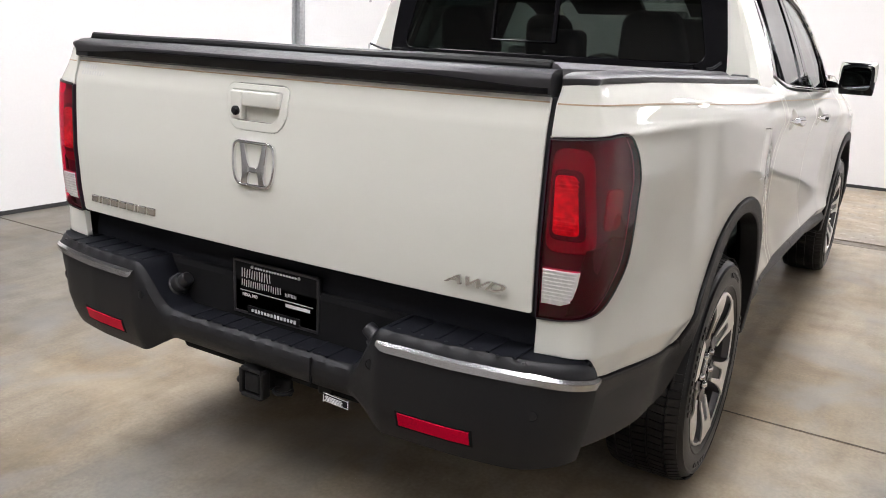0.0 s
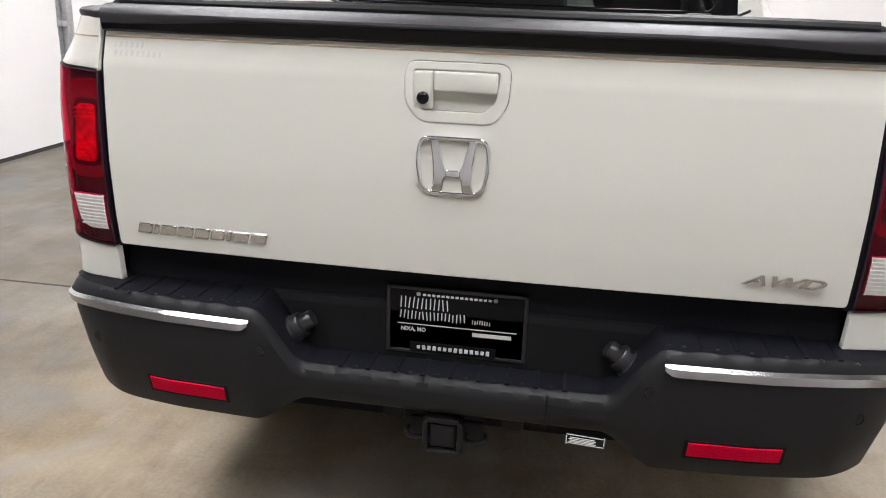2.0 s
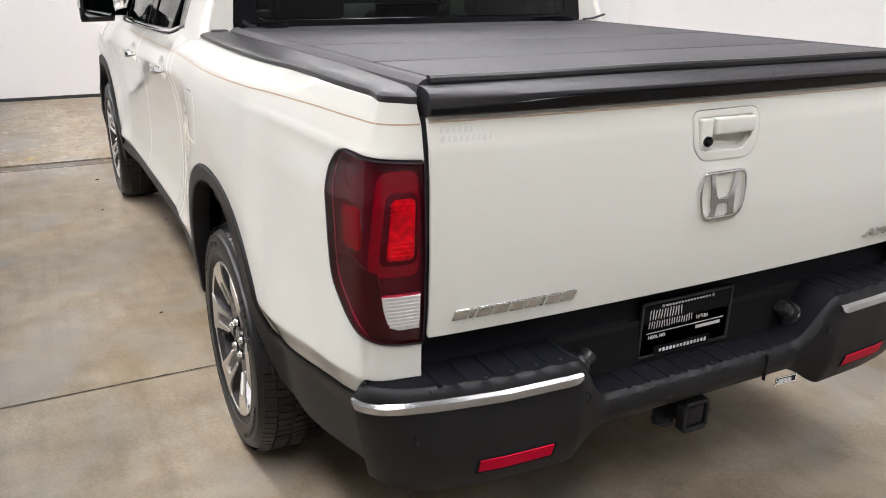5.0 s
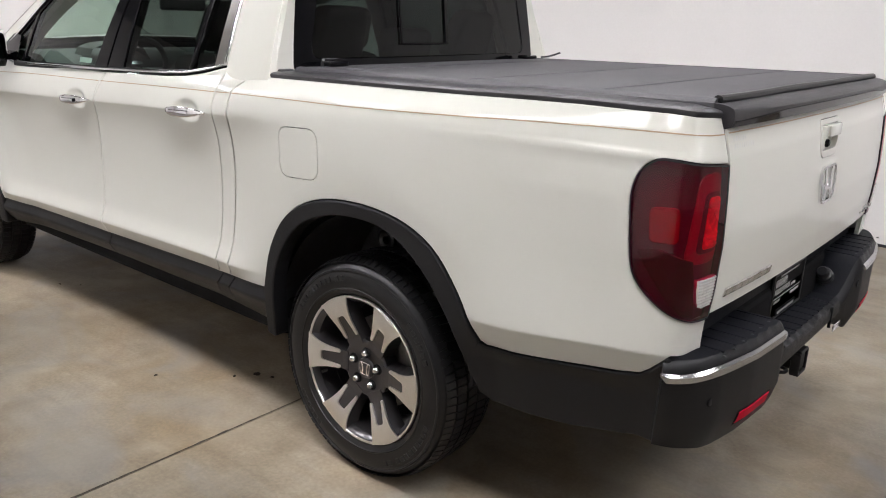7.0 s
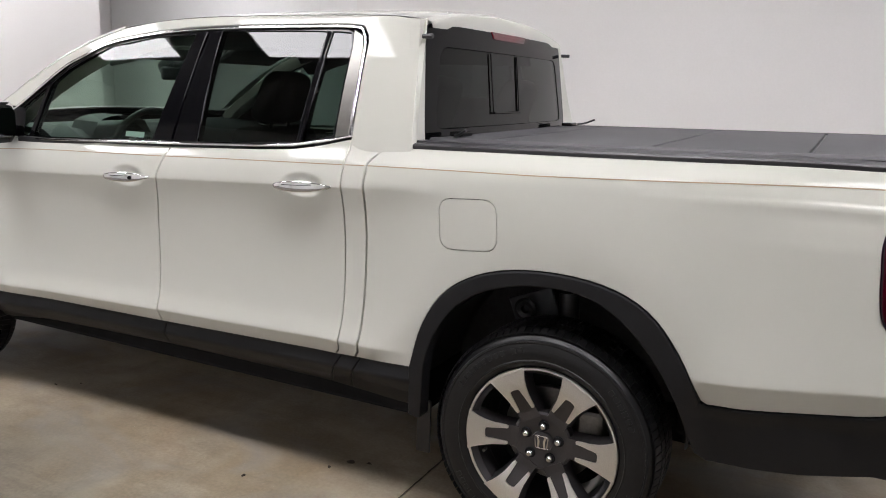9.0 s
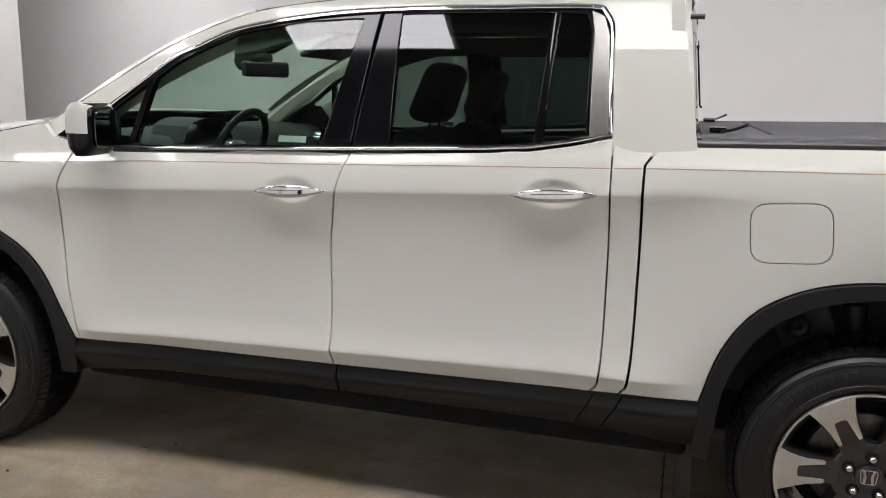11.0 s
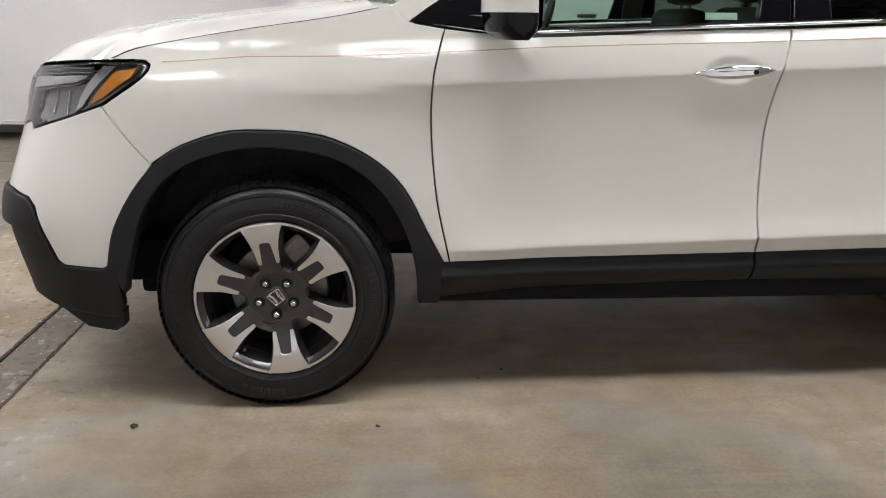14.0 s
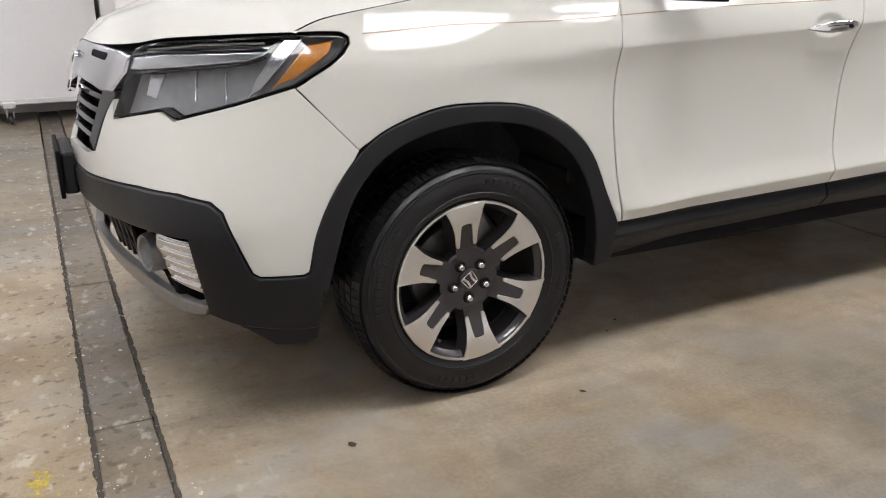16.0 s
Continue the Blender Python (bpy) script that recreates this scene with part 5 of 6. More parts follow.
for d, fd, rd in ((1, fdoors[0], rdoors[0]), (-1, fdoors[1], rdoors[1])):
    skin("window_frame", cabin, FW, GLOSSBLACK, fd, side=d, holes=[FG, QG], out=-.006, res=.04, depth=.03, gap=.001)
    skin("window_frame", cabin, RW, GLOSSBLACK, rd, side=d, holes=[RG, RQ], out=-.006, res=.04, depth=.03, gap=.001)
    skin("window", cabin, FG, FRONTGLASS, fd, side=d, out=-.012, res=.05, depth=.003, gap=-.004, label="green-tinted side window")
    skin("quarter_window", cabin, QG, FRONTGLASS, fd, side=d, out=-.012, res=.05, depth=.003, gap=-.004)
    skin("window", cabin, RG, REARGLASS, rd, side=d, out=-.012, res=.05, depth=.003, gap=-.004, label="dark privacy glass side window")
    skin("quarter_window", cabin, RQ, REARGLASS, rd, side=d, out=-.012, res=.05, depth=.003, gap=-.004)
    skin("window_trim", cabin, WIN, CHROME, truck, side=d, holes=[trim_in], out=.006, res=.05, depth=.02, gap=.001, edge=.004, label="chrome window surround")
    skin("pillar_trim", cabin, [(.834, 1.288), (.780, 1.298), (.802, 1.588), (.822, 1.645), (.866, 1.664), (.852, 1.60)], PILLARMETAL, rd, side=d, out=.002, res=.03, depth=.01, gap=.0005, label="polished metal pillar trim")
    c = lambda x, z, o=0.0: Vector(cabin(np.array([x]), np.array([z]), o)[0] * (1, d, 1))
    part("window_divider", tube([c(.978, 1.262, -.004), c(.972, 1.655, -.004)], .007), GLOSSBLACK, rd)
    part("sail_panel", loft([[c(2.755, 1.222, .012), c(2.58, 1.205, .02), c(2.45, 1.20, .014)], [c(2.70, 1.262, .006), c(2.58, 1.262, .014), c(2.47, 1.262, .010)], [c(2.60, 1.325, .002), c(2.55, 1.322, .004), c(2.50, 1.318, .004)]], caps=False), GLOSSBLACK, fd, "", True)
    # door mirror
    hub = part("mirror_arm", loft([[c(2.60, 1.205, .0) + Vector((0, d * o, dz)) for o, dz in ((0, 0), (0, .045), (0, .045), (0, 0))][:1] + [c(2.60, 1.205, .0), c(2.50, 1.203, .0), c(2.50, 1.245, .0), c(2.60, 1.245, .0)], [c(2.60, 1.205, .0) + Vector((-.09, d * .07, .0))] + [v + Vector((-.09, d * .07, .0)) for v in (c(2.60, 1.210), c(2.52, 1.208), c(2.52, 1.236), c(2.60, 1.236))]], closed=True), GLOSSBLACK, fd, "door mirror on a black arm")

    def shell(z0, z1, grow=0.0, behind=0.0):
        """A stretch of the mirror's rounded housing between two heights."""
        rows = []
        for z in np.linspace(z0, z1, 9):
            k = (z - 1.262) / .088
            f = max(.02, 1 - abs(k) ** 3.2) ** (1 / 3.2)
            oval = lambda v: abs(v) ** .55 * (1 if v > 0 else -1)
            row = []
            for a in np.linspace(0, 2 * math.pi, 28, endpoint=False):
                y = (.092 * (.9 + .1 * f) + grow) * oval(math.sin(a))
                x = max(behind, 2.462 + ((.078 * (1 - 2.6 * max(0, y)) if math.cos(a) > 0 else .058) * f + grow) * oval(math.cos(a)))
                row.append((x - .19 * y, d * (1.020 + y), z))
            rows.append(row)
        return loft(rows, closed=True)

    part("mirror_cap", shell(1.250, 1.349, .002, 2.424), PAINT, hub, "white mirror cap", True)
    part("mirror_housing", shell(1.176, 1.346, -.001), GLOSSBLACK, hub, "", True)
    skin("mirror_glass", lambda y, z, o=0.0: np.stack([2.4010 - o - .19 * (np.asarray(y, float) - 1.020), np.asarray(y, float), np.asarray(z, float)], -1), rounded([(.948, 1.205), (1.090, 1.200), (1.092, 1.322), (.946, 1.328)], .035), MIRROR, hub, side=d, res=.05, steps=.01, gap=0, edge=.001, depth=.004)

    # door handles
    for x, z, own in ((1.772, 1.084, fd), (.918, 1.120, rd)):
        p = body(np.array([x]), np.array([z]))[0]
        p[1] += .014
        grip = [(x + .125 * k, d * (p[1] + .024 * (1 - k * k) ** .5 + .004), z + .000 + .006 * -k) for k in np.linspace(-1, 1, 17)]
        round4 = lambda c: abs(c) ** .55 * (1 if c > 0 else -1)
        h = part("handle", loft([[(gx, gy + d * .009 * round4(math.cos(a)) * (1.1 - .7 * abs(k) ** 3), gz + .0185 * round4(math.sin(a)) * (1.06 - .90 * abs(k) ** 2.6)) for a in np.linspace(0, 2 * math.pi, 16, endpoint=False)] for (gx, gy, gz), k in zip(grip, np.linspace(-1, 1, 17))], closed=True), EMBLEM, own, "chrome door handle", True)
        part("grip_line", tube([(gx, gy + d * .0092, gz + .0055) for gx, gy, gz in grip[4:-4]], .0012, 6), DARK, h)
        if own is fd:
            part("key_button", lathe([(0, .002), (.006, .002), (.007, -.004)], 14, "y", (x - .052, d * (p[1] + .0385), z + .001)), DARK, h, "", True)

# windscreen and rear window
WB = [(2.80 + .19 * (1 - (abs(k) / 8) ** 2), .745 * k / 8, 1.272 + .03 * (1 - (abs(k) / 8) ** 2)) for k in range(-8, 9)]
WT = [(2.02 + .10 * (1 - (abs(k) / 8) ** 2), .668 * k / 8, 1.668 + .033 * (1 - (abs(k) / 8) ** 2)) for k in range(-8, 9)]
bm = loft([[tuple(np.array(a) * (1 - t) + np.array(b) * t + np.array((.03, 0, .035)) * 4 * t * (1 - t)) for a, b in zip(WB, WT)] for t in np.linspace(0, 1, 9)], caps=False)
part("windscreen", bm, SHIELD, truck, "", True)
PILLAR_LINE = np.array(curve_through([(1.90, 1.690), (1.963, 1.680), (2.131, 1.636), (2.342, 1.548), (2.556, 1.422), (2.715, 1.328), (2.83, 1.255)], 6)).T
for d in (1, -1):
    rows = []
    for t in np.linspace(0, 1, 33):
        a = np.array(WB[16 if d > 0 else 0]) * (1 - t) + np.array(WT[16 if d > 0 else 0]) * t + np.array((.03, 0, .035)) * 4 * t * (1 - t)
        e = 2.79 - .77 * t
        ez = float(np.interp(e, *PILLAR_LINE))
        c0 = cabin(np.array([e]), np.array([ez]))[0] * (1, d, 1)
        rows.append([tuple(c0), tuple(.5 * (c0 + a) + np.array((.012, 0, .012))), tuple(a + np.array((.002, 0, .002)))])
    part("windscreen_pillar", loft(rows, caps=False), PAINT, truck, "", True)
    rows = [[tuple(np.array(r[0]) + (-.02, -d * .040, -.035)), tuple(np.array(r[0]) + (.0, -d * .060, -.012)), tuple(np.array(r[2]) + (-.05, -d * .045, -.030)), tuple(np.array(r[2]) + (-.09, -d * .050, -.060))] for r in rows]
    part("pillar_lining", loft(rows, caps=False), BEIGE, truck, "", True)
part("cowl", loft([[(x + .02, y * .90, z - .016) for x, y, z in WB], [(x + .13, y * .90, z - .050) for x, y, z in WB]], caps=False), PLASTIC, truck, "", True)


def back(y, z, out=0.0):
    """The back of the cab, leaning forward and bowed."""
    y, z = np.asarray(y, float), np.asarray(z, float)
    x = .520 + .10 * (z - 1.30) + .03 * (np.abs(y) / .75) ** 2.5 - out
    return np.stack([x, y, z + 0 * x], -1)


BG = rounded([(-.760, 1.285), (.760, 1.285), (.690, 1.690), (-.690, 1.690)], .05)
PANE = rounded([(-.672, 1.325), (.672, 1.325), (.606, 1.612), (-.606, 1.612)], .05)
rear = skin("rear_window", back, PANE, BACKGLASS, truck, out=-.001, res=.05, depth=.004, gap=0, label="dark rear window with a sliding pane")
skin("window_border", back, BG, GLOSSBLACK, rear, holes=[PANE], out=.002, res=.05, depth=.012, gap=0)
for y, w in ((-.065, .020), (.215, .010)):
    part("slider_frame", box((.004, w, .235), (.534, y, 1.49), .003, turn=Matrix.Rotation(radians(6), 4, "Y")), GLOSSBLACK, rear)
part("slider_frame", box((.008, .28, .008), (.519, .075, 1.376), .003), GLOSSBLACK, rear)
skin("brake_light", back, rounded([(-.175, 1.692), (.195, 1.692), (.175, 1.664), (-.155, 1.664)], .008), REDLAMP, rear, out=.006, res=.05, depth=.006, gap=0, steps=.01, label="high red brake light")
cabwall = [(-.80, 1.0), (.80, 1.0), (.80, 1.30), (.715, 1.70), (-.715, 1.70), (-.80, 1.30)]
skin("cab_back", back, cabwall, PAINT, truck, holes=[BG], out=-.006, res=.06, depth=.04, gap=0)
for d in (1, -1):
    part("cab_corner", loft([[tuple(cabin(np.array([.545 + .12 * (z - 1.28)]), np.array([z]))[0] * (1, d, 1)), (.532 + .11 * (z - 1.28), d * (.845 - .36 * (z - 1.28)), z), (.548 + .10 * (z - 1.30), d * (.75 - .15 * (z - 1.28)), z)] for z in np.linspace(1.27, 1.70, 8)], caps=False), PAINT, truck, "", True)
    part("rack_peg", tube([(.575, d * .73, 1.640), (.535, d * .735, 1.640)], .008), SATIN, truck)
    part("cab_drip", box((.03, .06, .02), (.53, d * .80, 1.285), .006), SATIN, truck)

# bonnet
HOOD_S = curve_through([(2.845, 1.262), (3.0, 1.232), (3.3, 1.190), (3.52, 1.158), (3.64, 1.137), (3.733, 1.105)], 6) + curve_through([(3.78, 1.104), (3.95, 1.097), (4.20, 1.082), (4.345, 1.064), (4.60, 1.048), (S_FRONT, 1.046)], 5)
rows = []
N = 12
for s, z in HOOD_S:
    e = body(np.array([s]), np.array([z]), -.001)[0]
    u = (s - 2.845) / (S_FRONT - 2.845)
    xc = float(np.interp(u, [0, .2, .4, .6, .8, 1], [3.03, 3.28, 3.56, 3.84, 4.03, 4.110]))
    zc = float(np.interp(u, [0, .2, .4, .6, .8, 1], [1.292, 1.270, 1.235, 1.182, 1.112, 1.046]))
    half = []
    for k in range(N + 1):
        v = k / N
        half.append((e[0] + (xc - e[0]) * v ** 1.15, e[1] * (1 - v), z + (zc - z) * (1 - (1 - v) ** 2.1) + .012 * math.exp(-((v - .28) / .10) ** 2) * (1 - u)))
    rows.append(half + [(x, -y, q) for x, y, q in half[-2::-1]])
part("hood", loft(rows, caps=False), PAINT, truck, "", True)
for d in (1, -1):
    low, high = body(np.array([2.80]), np.array([1.262]), -.001)[0] * (1, d, 1), np.array((2.803, d * .745, 1.274))
    part("fender_bridge", loft([[low, .5 * (low + high) + (0, 0, .004), high], [np.array(p) * (1, d, 1) for p in rows[0][:3]]], caps=False), PAINT, truck, "", True)
part("hood_inner", loft([[(x - .01, y * .985, z - .025) for x, y, z in r] for r in rows], caps=False), DARK, truck)

# headlamps, on the skin of the front corner
HEAD = [(4.405, .860), (4.354, .982), (4.341, 1.050)] + curve_through([(4.338, 1.057), (4.20, 1.074), (3.95, 1.088), (3.765, 1.098), (3.64, 1.099), (3.59, 1.0975), (3.569, 1.089), (3.569, 1.077), (3.588, 1.056), (3.624, 1.030)], 4)[1:] + [(3.728, .973), (3.89, .929), (4.10, .881), (4.166, .900)]
for d in (1, -1):
    lampset = skin("headlight", body, HEAD, LAMPGREY, truck, side=d, out=-.045, depth=.02, res=.03, label="clear headlight with a silver bar and amber side reflector")
    skin("light_lens", body, HEAD, CLEAR, lampset, side=d, out=.003, depth=.010, res=.025, gap=.002, edge=.005)
    skin("light_rim", body, HEAD, GLOSSBLACK, lampset, side=d, holes=[[tuple(q) for q in shrunk(np.array(HEAD) if area(np.array(HEAD)) > 0 else np.array(HEAD)[::-1], .0065)]], out=-.002, depth=.03, res=.03, gap=.001)
    skin("silver_bar", body, [(4.352, .990), (4.346, 1.028), (4.18, 1.043), (3.80, 1.060), (3.815, 1.046), (3.867, 1.032), (4.10, 1.010)], SILVER, lampset, side=d, out=-.004, depth=.03, res=.02, steps=.012)
    skin("running_light", body, [(4.310, 1.042), (4.05, 1.062), (3.82, 1.072), (3.82, 1.082), (4.05, 1.074), (4.305, 1.052)], WHITELENS, lampset, side=d, out=-.022, depth=.01, res=.03, steps=.012)
    skin("light_fin", body, [(3.871, .938), (3.825, .962), (3.695, 1.090), (3.755, 1.091), (3.80, 1.048), (3.845, .99)], SILVER, lampset, side=d, out=-.012, depth=.02, res=.02, steps=.012)
    skin("amber_reflector", body, [(3.795, .968), (3.725, .990), (3.622, 1.054), (3.606, 1.086), (3.690, 1.074)], AMBER, lampset, side=d, out=-.006, depth=.02, res=.02, steps=.012, label="amber side reflector")
    for s in (3.945, 4.06):
        skin("chamber_rib", body, [(s, .925), (s + .008, .985), (s + .004, 1.002), (s + .008, 1.002), (s + .012, .985), (s + .004, .925)], SILVER, lampset, side=d, out=-.034, depth=.010, res=.02, steps=.012, gap=0)
    skin("reflector_facet", body, [(4.300, .925), (4.290, .985), (4.215, .985), (4.245, .918)], SILVER, lampset, side=d, out=-.040, depth=.004, res=.02, steps=.012, gap=0)
    skin("strip_housing", body, [(4.335, 1.046), (4.19, 1.060), (3.80, 1.070), (3.76, 1.090), (3.95, 1.082), (4.20, 1.068), (4.33, 1.053)], GLOSSBLACK, lampset, side=d, out=-.030, depth=.010, res=.03, steps=.015, gap=0)
    for line in ([(4.346, 1.030), (4.18, 1.045), (3.80, 1.062), (3.80, 1.067), (4.18, 1.052), (4.344, 1.038)], [(4.352, .988), (4.10, 1.008), (3.867, 1.030), (3.815, 1.044), (3.815, 1.038), (3.867, 1.024), (4.10, 1.001), (4.352, .980)]):
        skin("bar_edge", body, line, GLOSSBLACK, lampset, side=d, out=-.005, depth=.03, res=.03, steps=.015, gap=0)

# front bumper, white upper part
NOSE = [(3.728, .968), (3.89, .924), (4.10, .876), (4.166, .895), (4.404, .855), (4.424, .920), (4.472, .840), (4.526, .752), (4.62, .732), (S_FRONT, .728), (S_FRONT, .668), (4.60, .676), (4.374, .696), (4.20, .712), (4.032, .716), (3.935, .702), (3.900, .676), (3.874, .615), (3.832, .510), (3.815, .497), (3.70, .487), (3.688, .492)] + [p for p in ARCH_F if p[0] > 3.55] + [(3.545, .806), (3.635, .888)]


both("front_bumper", body, NOSE, PAINT, truck, res=.03, gap=-.0010, edge=.0015)
CLADF = [(S_FRONT, .664), (4.60, .672), (4.374, .692), (4.20, .708), (4.032, .712), (3.937, .698), (3.904, .672), (3.878, .612), (3.836, .506), (3.815, .493), (3.700, .483), (3.690, .488), (3.652, .55), (3.650, .36), (3.668, .322), (3.70, .318), (3.87, .350), (3.975, .385), (3.985, .493), (3.994, .607), (4.15, .606), (4.35, .590), (4.50, .575), (S_FRONT, .570)]
both("bumper_cladding", body, CLADF, PLASTIC, truck, res=.03, out=.012, depth=.04, edge=.006, gap=.001)
both("lip_flap", body, [(3.654, .345), (3.660, .285), (3.690, .266), (3.78, .280), (3.88, .352), (3.70, .318)], PLASTIC, truck, res=.03, out=.004, depth=.05, edge=.006, gap=.001)
both("skid_strip", body, [(3.978, .405), (4.15, .410), (4.35, .420), (4.55, .425), (S_FRONT, .43), (S_FRONT, .37), (4.5, .36), (4.2, .355), (4.0, .372)], DULLSILVER, truck, res=.03, out=.004, depth=.03, edge=.006, gap=.001)
both("fog_surround", body, [(3.990, .600), (3.984, .495), (3.980, .41), (4.15, .414), (4.35, .424), (4.56, .43), (S_FRONT, .435), (S_FRONT, .566), (4.5, .571), (4.35, .586), (4.15, .602)], GLOSSBLACK, truck, res=.04, out=-.045, depth=.02)
for d in (1, -1):
    trim = skin("fog_trim", body, [(4.000, .590), (3.995, .500), (3.99, .43), (4.16, .440), (4.20, .53), (4.16, .592)], STRIPCHROME, truck, side=d, out=-.020, depth=.02, res=.03, steps=.012)
    for k in range(5):
        z0 = .455 + .030 * k
        skin("trim_rib", body, [(4.008, z0 - .004), (4.150, z0), (4.150, z0 + .005), (4.008, z0 + .003)], CHROME, trim, side=d, out=-.012, depth=.010, res=.03, steps=.012, gap=0, edge=.0015)
    p, q = (body(np.array([4.26]), np.array([.505]), o)[0] for o in (-.03, .03))
    bm = lathe([(0, -.01), (.034, -.008), (.040, .0), (.046, .022), (.052, .026), (.056, .018), (.056, -.03)], 28, "x")
    bmesh.ops.transform(bm, matrix=Matrix.Translation(Vector(p)) @ Vector(q - p).to_track_quat("X", "Z").to_matrix().to_4x4(), verts=bm.verts)
    part("fog_light", bm if d > 0 else mirrored(bm), DULLSILVER, trim, "round fog light", True)
    for k in range(5):
        s0 = 4.36 + .05 * k
        skin("mesh_bar", body, [(s0, .44), (s0 + .012, .44), (s0 + .06, .56), (s0 + .048, .56)], PLASTIC, trim, side=d, out=-.025, depth=.01, res=.05, steps=.03, gap=0)
        skin("mesh_bar", body, [(s0 + .06, .44), (s0 + .048, .44), (s0, .56), (s0 + .012, .56)], PLASTIC, trim, side=d, out=-.022, depth=.01, res=.05, steps=.03, gap=0)

# grille
grille = skin("grille", body, [(4.40, 1.02), (S_FRONT, 1.03), (S_FRONT, .735), (4.62, .742), (4.53, .760), (4.476, .848), (4.428, .93)], DARK, truck, out=-.06, res=.05, depth=.02, label="black grille with slats under a satin bar")
skin("grille_back", body, [(4.40, 1.02), (S_FRONT, 1.03), (S_FRONT, .735), (4.62, .742), (4.53, .760), (4.476, .848), (4.428, .93)], DARK, grille, side=-1, out=-.06, res=.05, depth=.02)
for d in (1, -1):
    skin("grille_bar", body, [(4.345, 1.030), (4.41, 1.040), (4.60, 1.044), (S_FRONT, 1.044), (S_FRONT, .940), (4.62, .930), (4.525, .922), (4.424, .928), (4.352, .985)], SILVER, grille, side=d, out=.008, res=.03, depth=.05, edge=.008, gap=0, label="satin silver grille bar")
    skin("bar_slot", body, rounded([(4.50, 1.030), (4.66, 1.032), (4.66, 1.012), (4.51, 1.008)], .008), DARK, grille, side=d, out=.010, res=.03, depth=.004, gap=0, steps=.01)
    skin("grille_frame", body, [(4.410, .920), (4.424, .930), (4.510, .924), (4.545, .85), (4.59, .775), (4.535, .752), (4.478, .842)], SATIN, grille, side=d, out=.002, res=.03, depth=.05, gap=0)
    for z in (.905, .865, .825, .785):
        s0 = 4.51 + (.935 - z) * .5
        skin("slat", body, [(s0, z), (S_FRONT, z + .004), (S_FRONT, z - .014), (s0 + .01, z - .016)], GLOSSBLACK, grille, side=d, out=-.014, res=.05, depth=.03, edge=.004, gap=0)
em = rounded([(-.075, 1.015), (.075, 1.015), (.064, .885), (-.064, .885)], .025)


def nose(y, z, out=0.0):
    y = np.asarray(y, float)
    p = body(S_FRONT - np.abs(y), z, out)
    p[..., 1] *= np.where(y < 0, -1, 1)
    return p


skin("front_emblem", nose, em, CHROME, grille, holes=[[tuple(q) for q in shrunk(np.array(em)[::-1], .010)]], out=.022, res=.02, steps=.01, gap=0, depth=.02, label="chrome emblem ring")
fplate = part("front_plate", box((.014, .31, .155), (4.236, 0, .640), .004), PLATE, truck, "black front plate holder")
part("plate_bracket", box((.045, .29, .135), (4.208, 0, .640), .010), PLASTIC, fplate)

# cabin
part("dashboard", loft([[(2.46, y, .98), (2.40, y, 1.10), (2.43, y, 1.17), (2.52, y, 1.225 + .012 * math.cos(6 * y)), (2.78, y, 1.235), (2.78, y, .98)] for y in np.linspace(-.74, .74, 13)], closed=True), DASH, truck, "black dashboard", True)
part("cluster_hood", loft([[(2.44, .36 + .18 * u, 1.19 + .092 * (1 - u * u) ** .4) for u in np.linspace(-1, 1, 11)], [(2.60, .36 + .18 * u, 1.20 + .083 * (1 - u * u) ** .4) for u in np.linspace(-1, 1, 11)]], caps=False), DASH, truck, "", True)
part("dash_vent", lathe([(0, .01), (.030, .01), (.038, -.005), (.042, .01), (.042, .03)], 20, "x", (2.40, -.62, 1.15)), SILVER, truck, "", True)
wheel_m = Matrix.Translation((2.31, .36, 1.145)) @ Matrix.Rotation(radians(-24), 4, "Y")
bm = lathe([(.185 + .015 * math.cos(a), .015 * math.sin(a)) for a in np.linspace(0, 6.283, 9)[:-1]], 40, "x", closed=True)
bmesh.ops.transform(bm, matrix=wheel_m, verts=bm.verts)
sw = part("steering_wheel", bm, SEATCLOTH, truck, "dark leather steering wheel", True)
bm = box((.05, .12, .11), (.02, 0, -.01), .02)
for a in (0, 180, 270):
    box((.018, .18, .028), (.0, .09 * math.cos(radians(a)), .09 * math.sin(radians(a))), .005, bm=bm, turn=Matrix.Rotation(radians(a), 4, "X"))
bmesh.ops.transform(bm, matrix=wheel_m, verts=bm.verts)
part("wheel_hub", bm, SILVER, sw, "", True)


def cushion(size, centre, lean, name, mat, parent, label=""):
    bm = box(size, (0, 0, 0), min(size) * .35, 4)
    bmesh.ops.transform(bm, matrix=Matrix.Translation(centre) @ Matrix.Rotation(radians(lean), 4, "Y"), verts=bm.verts)
    return part(name, bm, mat, parent, label, True)


for x, ys, w in ((1.62, (.37, -.37), .50), (.86, (.42, -.42), .56)):
    for y in ys:
        seat = cushion((.50, w, .16), (x + .18, y, .86), -6, "seat", SEATCLOTH, truck, "dark grey leather seat")
        cushion((.14, w * .94, .50), (x - .09, y, 1.03), -12, "backrest", SEATCLOTH, seat)
        head = cushion((.12, .27, .215), (x - .17, y, 1.405), -10, "headrest", SEATCLOTH, seat)
        for v in head.data.vertices:
            k = (v.co.z - 1.405) / .11
            v.co.y = y + (v.co.y - y) * (1 - .16 * k - .16 * k * k)
            v.co.x += -.02 * k
        for o in (-.06, .06):
            part("headrest_post", tube([(x - .15, y + o, 1.27), (x - .165, y + o, 1.36)], .007), SATIN, seat)
cushion((.10, .26, .14), (.70, 0, 1.36), -8, "centre_headrest", SEATCLOTH, truck)
part("cabin_floor", box((2.3, 1.6, .05), (1.6, 0, .62), .01), DASH, truck)
